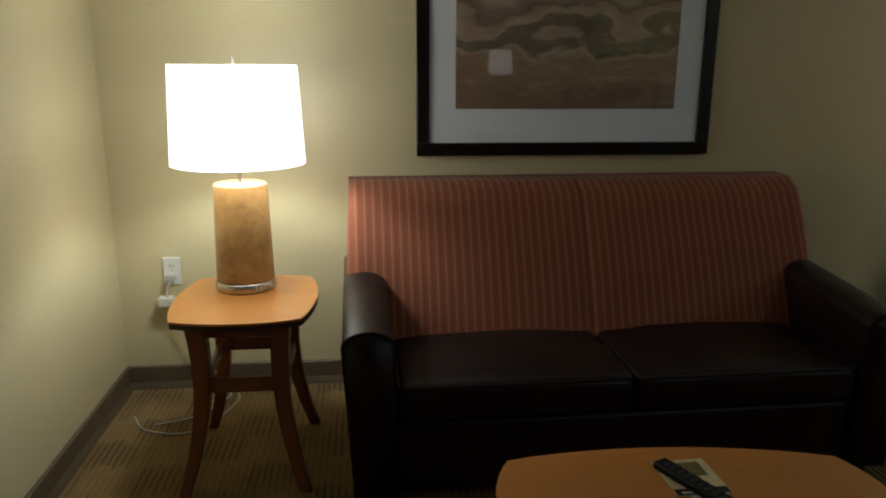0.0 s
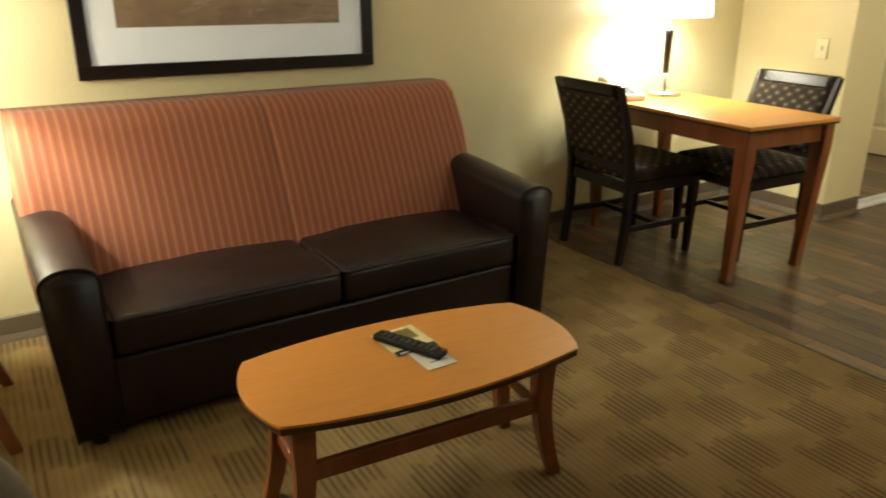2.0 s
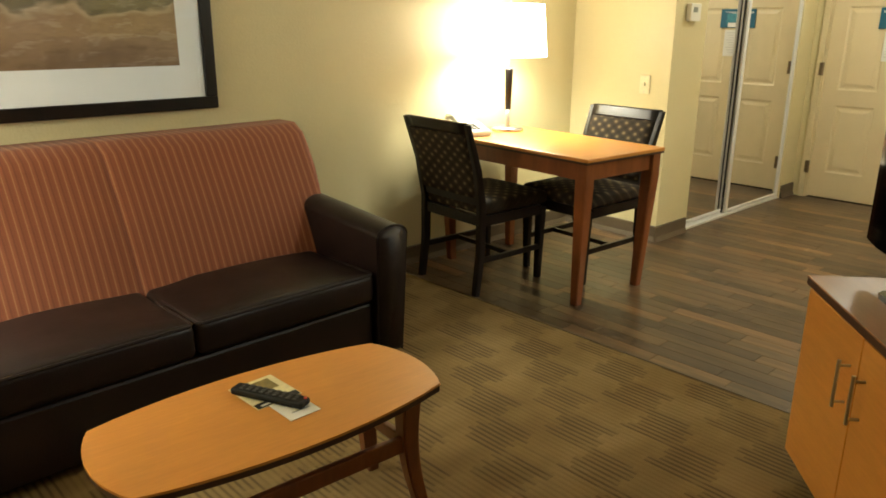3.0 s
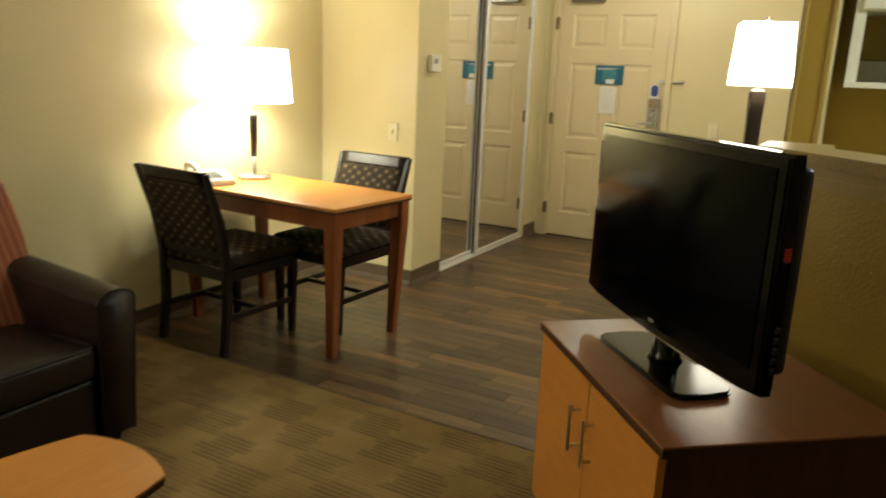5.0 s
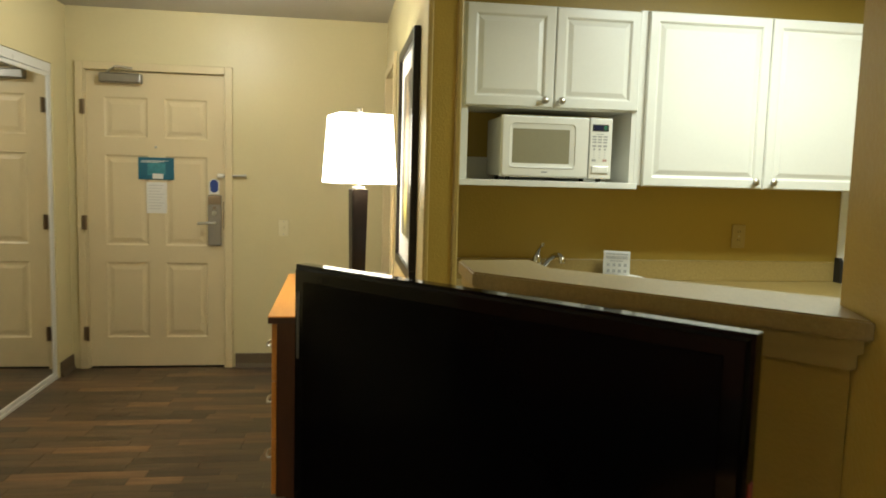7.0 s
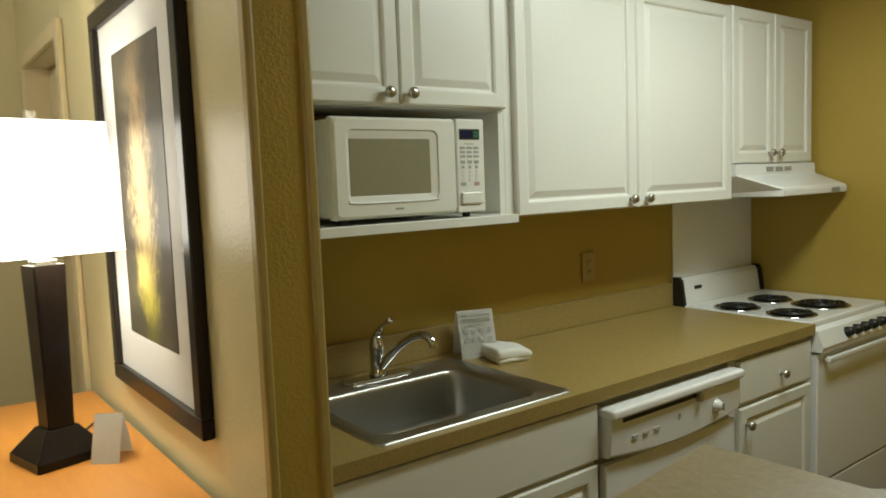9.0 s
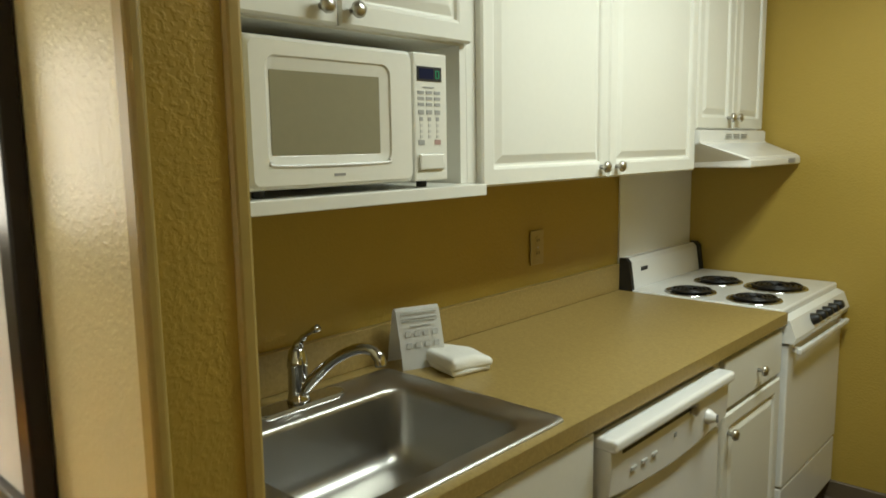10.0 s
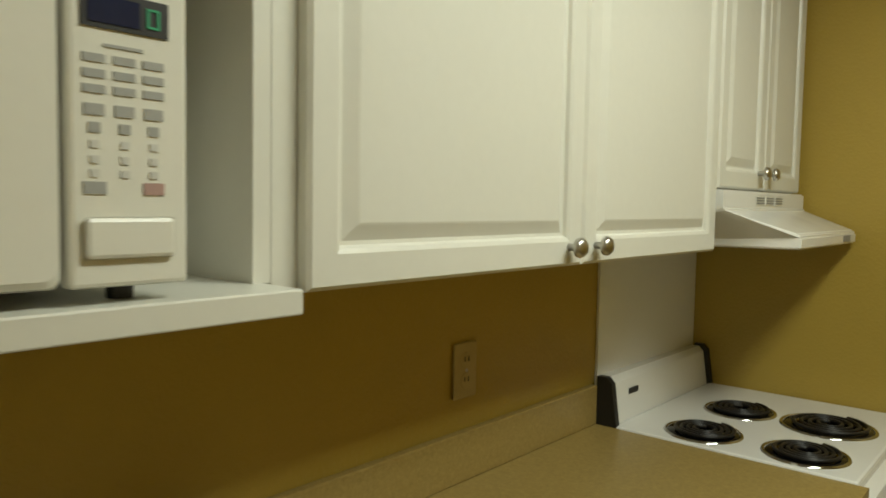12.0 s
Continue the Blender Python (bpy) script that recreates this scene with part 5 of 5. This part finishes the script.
dg = part("digit", add(add(box(0.455, -0.0128, 0.225, 0.4570, -0.0119, 0.241), box(0.4640, -0.0128, 0.225, 0.4660, -0.0119, 0.241)), add(box(0.4571, -0.0128, 0.225, 0.4639, -0.0119, 0.2268), box(0.4571, -0.0128, 0.2392, 0.4639, -0.0119, 0.241))), GREEN, pn, "green lit zero")
part("caption_bar", box(0.420, -0.0112, 0.205, 0.452, -0.0102, 0.2075), KEYINK[0], pn)
for z, wd, hh, ink in ((0.1955, 0.018, 0.0065, 0), (0.1835, 0.018, 0.0065, 0), (0.1715, 0.018, 0.0065, 0), (0.1555, 0.016, 0.009, 0), (0.1415, 0.009, 0.008, 0), (0.1285, 0.007, 0.006, 1), (0.1165, 0.007, 0.006, 1), (0.1055, 0.007, 0.006, 1)):
    for x in (0.412, 0.4365, 0.461):
        part("key", box(x - wd / 2, -0.0112, z - hh / 2, x + wd / 2, -0.0102, z + hh / 2), KEYINK[ink], pn)
for x, ink in ((0.412, 0), (0.461, 2)):
    part("key", box(x - 0.009, -0.0112, 0.089, x + 0.009, -0.0102, 0.099), KEYINK[ink], pn)
part("door_button", box(0.402, -0.0165, 0.037, 0.478, -0.0102, 0.071, 0.004), GLOSSWHITE, pn)
for x in (0.04, 0.45):
    for y in (0.03, 0.26):
        part("foot", lathe([(0.0, 0), (0.011, 0), (0.012, 0.018), (0.0, 0.018)], 14, x, y), MATTE, mw)

# worktop with its sink opening, and the upstand
worktop = thing("worktop", pose(0, 0, 0), "tan speckled laminate worktop with upstand", "worktop")
SX0, SX1, SY0, SY1 = 3.985, 4.470, -0.445, 0.125
for x0, y0, x1, y1 in ((3.930, SY1, 4.573, 0.318), (3.930, -1.754, 4.573, SY0), (3.930, SY0, SX0, SY1), (SX1, SY0, 4.573, SY1)):
    part("slab", box(x0, y0, 0.882, x1, y1, 0.920), BAR, worktop)
part("upstand", box(4.553, -1.754, 0.9202, 4.573, 0.318, 1.022, 0.003), BAR, worktop)
part("side_upstand", box(3.95, 0.298, 0.9202, 4.552, 0.318, 1.022, 0.003), BAR, worktop)
part("splash_panel", box(4.567, -2.408, 0.90, 4.5735, -1.775, 1.392), ENAMEL, worktop, "white splash panel behind the stove")

sink = thing("kitchen_sink", pose(0, 0, 0.9205), "stainless steel drop-in sink, empty", "sink")


bm = bmesh.new()
loops = []
for (x0, y0, x1, y1, r, z) in ((3.955, -0.470, 4.500, 0.150, 0.02, 0.0), (3.957, -0.468, 4.498, 0.148, 0.02, 0.005), (3.966, -0.459, 4.489, 0.139, 0.03, 0.0035), (4.000, -0.400, 4.382, 0.110, 0.05, 0.0035), (4.006, -0.394, 4.376, 0.104, 0.05, -0.004), (4.007, -0.393, 4.375, 0.103, 0.05, -0.012), (4.017, -0.385, 4.367, 0.096, 0.05, -0.122), (4.018, -0.384, 4.366, 0.095, 0.05, -0.135), (4.028, -0.374, 4.356, 0.085, 0.05, -0.158), (4.052, -0.350, 4.332, 0.060, 0.05, -0.172), (4.10, -0.30, 4.28, 0.01, 0.05, -0.176)):
    loops.append([bm.verts.new((px, py, z)) for px, py in rrect(x0, y0, x1, y1, r)])
for a, b in zip(loops, loops[1:]):
    for k in range(len(a)):
        j = (k + 1) % len(a)
        bm.faces.new((a[k], a[j], b[j], b[k]))
bm.faces.new(loops[-1])
part("bowl", bm, STEEL, sink, "", True)
part("drain", lathe([(0.0, -0.1735), (0.020, -0.1738), (0.034, -0.1735), (0.040, -0.1715), (0.043, -0.175)], 24, 4.205, -0.16), CHROME, sink, "round drain", True)

tap = thing("faucet", pose(4.448, -0.158, 0.9245), "chrome single-lever kitchen faucet", "faucet")
part("deck_plate", prism(rrect(-0.028, -0.12, 0.028, 0.12, 0.026), 0, 0.009, 0.003), CHROME, tap)
part("body", lathe([(0.0, 0.009), (0.027, 0.009), (0.025, 0.016), (0.022, 0.03), (0.022, 0.085), (0.0235, 0.09), (0.0225, 0.10), (0.018, 0.124), (0.010, 0.134), (0.0, 0.136)], 24), CHROME, tap, "", True)
part("spout", tube(curve_points([(-0.008, -0.003, 0.030), (-0.050, -0.014, 0.075), (-0.100, -0.029, 0.118), (-0.145, -0.042, 0.142), (-0.180, -0.052, 0.146), (-0.200, -0.058, 0.132), (-0.204, -0.059, 0.114)], 6), [0.0135] * 8 + [0.0115] * 20 + [0.0125] * 9, 14), CHROME, tap, "", True)
part("lever", tube(curve_points([(0, 0, 0.128), (-0.016, -0.002, 0.150), (-0.040, -0.004, 0.168), (-0.070, -0.007, 0.184)], 6), [0.012] * 4 + [0.008] * 5 + [0.0055] * 6 + [0.008] * 4, 12), CHROME, tap, "", True)

card2 = thing("tent_card", pose(4.480, -0.560, 0.9205, 0, 0, -110), "white printed tent card on the worktop", "card")
for s, nm in ((-1, "front_leaf"), (1, "rear_leaf")):
    bm = bmesh.new()
    pts = [(0.050 * s, 0.0), (0.038 * s, 0.05), (0.010 * s, 0.145), (0.001 * s, 0.152)]
    q = [[bm.verts.new((x, y, z)) for y, z in pts] for x in (-0.062, 0.062)]
    for k in range(3):
        bm.faces.new((q[0][k], q[0][k + 1], q[1][k + 1], q[1][k]))
    bmesh.ops.solidify(bm, geom=bm.faces[:], thickness=0.001)
    part(nm, bm, PAPER, card2)
for i, (x0, x1, z) in enumerate(((-0.05, 0.05, 0.138), (-0.05, 0.048, 0.126), (-0.05, 0.05, 0.119), (-0.03, 0.03, 0.106))):
    y = -0.0125 - (0.145 - z) * 0.295
    part("text_bar", box(x0, y - 0.0016, z - 0.0017, x1, y - 0.0004, z + 0.0017), PALEINK, card2)
for i in range(4):
    for z in (0.088, 0.060):
        y = -0.0125 - (0.145 - z) * 0.295
        part("icon", box(-0.045 + i * 0.026, y - 0.003, z - 0.007, -0.031 + i * 0.026, y - 0.0012, z + 0.007), PALEINK, card2)
tw = thing("dish_towel", pose(4.385, -0.600, 0.9205, 0, 0, -14), "folded white dish towel on the worktop", "towel")
for x0, y0, z0, x1, y1, z1, bev in ((-0.084, -0.060, 0.0, 0.082, 0.058, 0.017, 0.008), (-0.088, -0.066, 0.010, 0.090, 0.064, 0.047, 0.014)):
    bm = box(x0, y0, z0, x1, y1, z1, bev, 4)
    bmesh.ops.subdivide_edges(bm, edges=[e for e in bm.edges if e.calc_length() > 0.08], cuts=9, use_grid_fill=True)
    for v in bm.verts:
        u, w = v.co.x / 0.086, v.co.y / 0.066
        lift = max(0.0, v.co.z - 0.004) / 0.042
        v.co.z += lift * (0.010 * noise.noise(v.co * 13 + Vector((z0 * 90, 0, 0))) - 0.012 * max(0.0, u) ** 2 - 0.008 * max(0.0, -w) ** 3 + 0.004 * (1 - u * u) * (1 - w * w))
        v.co.x += 0.007 * noise.noise(Vector((v.co.y * 14, v.co.z * 30, z0 * 50 + 2)))
        v.co.y += 0.007 * noise.noise(Vector((v.co.x * 14, v.co.z * 30, z0 * 50 + 7)))
    part("fold", bm, TOWEL, tw, "", True)

# base units: front plane x=3.955
b1 = unit("base_cabinet", 0.296, 3.960, "white base cabinet under the sink")
part("carcass", box(0.0, 0.0, 0.10, 0.850, 0.60, 0.60), WHITE, b1)
part("face_frame", box(0.0, 0.0, 0.60, 0.850, 0.02, 0.880), WHITE, b1)
part("toe_kick", box(0.0, 0.06, 0.0, 0.850, 0.08, 0.10), RUBBER, b1)
part("drawer_front", box(0.01, -0.021, 0.715, 0.845, -0.001, 0.872, 0.003), WHITE, b1)
raised_door(b1, 0.01, 0.424, 0.115, 0.700, -0.021, 0.390, 0.655)
raised_door(b1, 0.428, 0.845, 0.115, 0.700, -0.021, 0.462, 0.655)

dwm = unit("dishwasher", -0.558, 3.960, "white built-in dishwasher with dial", "dishwasher")
part("tub", box(0.004, 0.0, 0.10, 0.658, 0.58, 0.879), GREYINK, dwm)
part("door", box(0.012, -0.030, 0.115, 0.650, -0.001, 0.690, 0.004), ENAMEL, dwm)
bm = bmesh.new()
rows = []
for k in range(17):
    x = 0.012 + 0.638 * k / 16
    low = 0.712 - 0.024 * math.sin(math.pi * k / 16)
    rows.append([bm.verts.new((x, y, z)) for y, z in ((-0.001, low), (-0.038, low + 0.004), (-0.047, low + 0.014), (-0.052, 0.790), (-0.050, 0.828), (-0.001, 0.828))])
for a, b in zip(rows, rows[1:]):
    for k in range(6):
        bm.faces.new((a[k], a[(k + 1) % 6], b[(k + 1) % 6], b[k]))
bm.faces.new(rows[0])
bm.faces.new(rows[-1][::-1])
part("console", bm, ENAMEL, dwm)
part("grip", box(0.004, -0.068, 0.829, 0.656, -0.002, 0.858, 0.009, 3), ENAMEL, dwm, "white pull bar")
part("grip_recess", box(0.06, -0.0535, 0.812, 0.42, -0.051, 0.826), MATTE, dwm)
dial = part("dial", lathe([(0.0, 0.024), (0.010, 0.022), (0.019, 0.005), (0.021, 0.0)], 24), ENAMEL, dwm, "", True)
dial.matrix_basis = pose(0.515, -0.052, 0.764, 90)
part("pointer", box(0.512, -0.080, 0.753, 0.518, -0.075, 0.775, 0.001, 1), GREYINK, dial).matrix_basis = dial.matrix_basis.inverted()
part("latch", box(0.405, -0.068, 0.800, 0.425, -0.052, 0.826, 0.003), NICKEL, dwm)
part("lock_light", box(0.315, -0.0535, 0.768, 0.327, -0.0505, 0.780, 0.001, 1), GREYINK, dwm)
for i in range(3):
    part("button", box(0.10 + i * 0.05, -0.0535, 0.755, 0.125 + i * 0.05, -0.0505, 0.765, 0.001, 1), PALEINK, dwm)
part("toe_kick", box(0.004, 0.06, 0.0, 0.658, 0.08, 0.10), MATTE, dwm)

b2 = unit("base_cabinet", -1.222, 3.960, "narrow white base cabinet with drawer beside the stove")
part("carcass", box(0.0, 0.0, 0.10, 0.530, 0.60, 0.880), WHITE, b2)
part("toe_kick", box(0.0, 0.06, 0.0, 0.530, 0.08, 0.10), RUBBER, b2)
dq = part("drawer", box(0.040, -0.021, 0.716, 0.520, -0.001, 0.862, 0.005), WHITE, b2)
knob(dq, 0.300, -0.021, 0.778)
raised_door(b2, 0.040, 0.520, 0.115, 0.700, -0.021, 0.075, 0.640)

stove = unit("stove", -1.758, 3.950, "white freestanding electric stove with four coil burners", "stove")
SW = 0.646
part("body", box(0.0, 0.02, 0.09, SW, 0.612, 0.905), ENAMEL, stove)
part("cooktop", box(-0.001, 0.0, 0.896, SW + 0.001, 0.560, 0.924, 0.007), ENAMEL, stove)
prof = [(0.0, 0.900), (-0.026, 0.890), (-0.048, 0.832), (-0.042, 0.812), (0.018, 0.812), (0.018, 0.900)]
bm = bmesh.new()
ra = [[bm.verts.new((x, y, z)) for y, z in prof] for x in (0.0, SW)]
for k in range(len(prof)):
    j = (k + 1) % len(prof)
    bm.faces.new((ra[0][k], ra[0][j], ra[1][j], ra[1][k]))
bm.faces.new(ra[0])
bm.faces.new(ra[1][::-1])
part("control_panel", bm, ENAMEL, stove)
for i in range(5):
    kn = part("control_knob", lathe([(0.0, 0.030), (0.013, 0.029), (0.017, 0.020), (0.021, 0.004), (0.022, 0.0)], 18), MATTE, stove, "black control knob", True)
    kn.matrix_basis = pose(0.21 + i * 0.072, -0.036, 0.860, 70)
od = part("oven_door", box(0.006, -0.024, 0.300, SW - 0.006, 0.018, 0.802, 0.005), ENAMEL, stove)
part("oven_handle", add(box(0.03, -0.058, 0.772, SW - 0.03, -0.042, 0.792, 0.005), add(box(0.05, -0.044, 0.774, 0.07, -0.024, 0.790), box(SW - 0.07, -0.044, 0.774, SW - 0.05, -0.024, 0.790))), ENAMEL, od, "white bar handle")
part("drawer", box(0.006, -0.022, 0.105, SW - 0.006, 0.018, 0.292, 0.005), ENAMEL, stove)
part("plinth", box(0.03, 0.05, 0.0, SW - 0.03, 0.58, 0.09), MATTE, stove)
prof = [(0.560, 0.925), (0.575, 1.025), (0.590, 1.040), (0.617, 1.040), (0.617, 0.90), (0.560, 0.90)]
for x0, x1, mt, nm in ((0.016, SW - 0.016, ENAMEL, "backguard"), (-0.004, 0.0155, MATTE, "end_cap"), (SW - 0.0155, SW + 0.004, MATTE, "end_cap")):
    bm = bmesh.new()
    ra = [[bm.verts.new((x, y + (-0.012 if mt is MATTE else 0), z + (0.006 if mt is MATTE and z > 1 else 0))) for y, z in prof] for x in (x0, x1)]
    for k in range(len(prof)):
        j = (k + 1) % len(prof)
        bm.faces.new((ra[0][k], ra[0][j], ra[1][j], ra[1][k]))
    bm.faces.new(ra[0])
    bm.faces.new(ra[1][::-1])
    part(nm, bm, mt, stove)
part("badge", box(0.105, 0.566, 0.985, 0.155, 0.5695, 1.000), MATTE, stove)
for x, y, r in ((0.110, 0.368, 0.080), (0.372, 0.368, 0.080), (0.112, 0.132, 0.080), (0.382, 0.148, 0.100)):
    bowl = part("drip_bowl", lathe([(r + 0.006, 0.9243), (r + 0.004, 0.9262), (r * 0.6, 0.9252), (0.0, 0.9250)], 32, x, y), BLACK, stove, "dark drip bowl", True)
    part("bowl_rim", lathe([(r + 0.015, 0.9243), (r + 0.013, 0.9280), (r + 0.008, 0.9285), (r + 0.0062, 0.9262)], 40, x, y), CHROME, bowl, "bright chrome rim", True)
    pts = []
    for k in range(90):
        a = k / 90 * 2 * math.pi * 4
        rr = 0.018 + (r - 0.022) * k / 90
        pts.append((x + rr * math.cos(a), y + rr * math.sin(a), 0.9335))
    part("coil", tube(pts, 0.0048, 6), COIL, bowl, "black spiral coil", True)

light = thing("ceiling_light", pose(3.42, -1.12, H), "long white kitchen ceiling light, switched on", "ceiling light")
part("housing", box(-0.16, -0.62, -0.035, 0.16, 0.62, -0.002, 0.004), ENAMEL, light)
part("diffuser", box(-0.14, -0.58, -0.072, 0.14, 0.58, -0.036, 0.01), DIFFUSER, light, "glowing diffuser")

dome = thing("ceiling_light", pose(5.35, 1.55, H), "round white glass ceiling light in the entry, switched on", "ceiling light")
part("rim", lathe([(0.0, -0.002), (0.165, -0.002), (0.165, -0.022), (0.15, -0.026), (0.0, -0.026)], 32), NICKEL, dome, "satin metal rim", True)
bowl = part("bowl", lathe([(0.148, -0.027), (0.140, -0.055), (0.105, -0.085), (0.05, -0.100), (0.0, -0.103)], 32), DIFFUSER, dome, "glowing glass bowl", True)
bowl.visible_shadow = False

# ---- lounge chair and cables ----
lounge = thing("lounge_chair", pose(-0.13, 1.21, 0.0, 0, 0, 8), "grey-green upholstered chair with a rounded back", "chair")
bm = box(-0.30, -0.09, 0.40, 0.30, 0.05, 0.755, 0.060, 5)
for v in bm.verts:
    if v.co.z > 0.5:
        v.co.z -= 0.10 * (abs(v.co.x) / 0.30) ** 3
        v.co.y += 0.06 * (v.co.z - 0.5) / 0.2
part("backrest", bm, GREYF, lounge, "", True)
part("seat", box(-0.28, -0.58, 0.36, 0.28, -0.085, 0.47, 0.03, 3), GREYF, lounge, "", True)
for sx in (-1, 1):
    for y in (-0.52, -0.05):
        part("leg", swept_leg([(sx * 0.24, y, 0.36), (sx * 0.25, y, 0)], [(0.045, 0.045), (0.03, 0.03)]), ESPRESSO, lounge)

cord = thing("power_cord", pose(0, 0, 0), "pale tangled power cords hanging from the outlet to the carpet", "cable")
part("plug", box(-0.500, NY - 0.045, 0.478, -0.468, NY - 0.0105, 0.505, 0.004), CABLE, cord)
part("adapter", box(-0.535, NY - 0.065, 0.375, -0.475, NY - 0.020, 0.415, 0.006), PLASTIC, cord)
part("cord", tube(curve_points([(-0.484, NY - 0.04, 0.48), (-0.50, NY - 0.05, 0.43), (-0.46, NY - 0.045, 0.30), (-0.40, NY - 0.05, 0.12), (-0.33, NY - 0.06, 0.02), (-0.26, NY - 0.12, 0.006), (-0.36, NY - 0.30, 0.006), (-0.50, NY - 0.36, 0.006)], 8), 0.0032, 6), CABLE, cord)
part("cord", tube(curve_points([(-0.505, NY - 0.05, 0.378), (-0.42, NY - 0.05, 0.22), (-0.30, NY - 0.04, 0.03), (-0.22, NY - 0.16, 0.005), (-0.34, NY - 0.42, 0.005), (-0.52, NY - 0.40, 0.005), (-0.60, NY - 0.28, 0.005)], 8), 0.0030, 6), CABLE, cord)

# ---- planks ----
pm = []
for ln in (0.24, 0.33, 0.45, 0.60):
    b = box(-0.0395, -ln / 2, -0.006, 0.0395, ln / 2, 0.0)
    bmesh.ops.bevel(b, geom=[e for e in b.edges if e.verts[0].co.z > -0.001 and e.verts[1].co.z > -0.001], offset=0.0008, segments=1, affect="EDGES")
    me = bpy.data.meshes.new("plank")
    b.to_mesh(me)
    b.free()
    me.materials.append(PLANK)
    pm.append((ln, me))
rng = random.Random(4)
far = bmesh.new()
count = 0
x = 2.7915
while x < EX + 0.03:
    hall = [(0.44, 3.31)] if x < 3.87 else ([(0.44, 3.31)] if x < 4.34 else [(0.44, 2.70)])
    y = 0.30 - rng.random() * 0.5 if x >= 3.87 else (-2.41 - rng.random() * 0.3)
    top = 3.31 if x < 4.34 else 2.70
    while y < top:
        ln, me = rng.choice(pm)
        yc = y + ln / 2
        if yc > 0.55 and count < 300:
            ob = new("plank", me)
            ob.matrix_world = pose(x, yc, 0)
            ob.parent = wood_floor
            count += 1
        else:
            b = box(x - 0.0395, y, -0.006, x + 0.0395, y + ln - 0.001, -0.0005)
            add(far, b)
        y += ln + 0.0012
    x += 0.0802
if len(far.verts):
    rest = part("plank_rest", far, PLANK, wood_floor)
    rest["kind"] = "stuff"
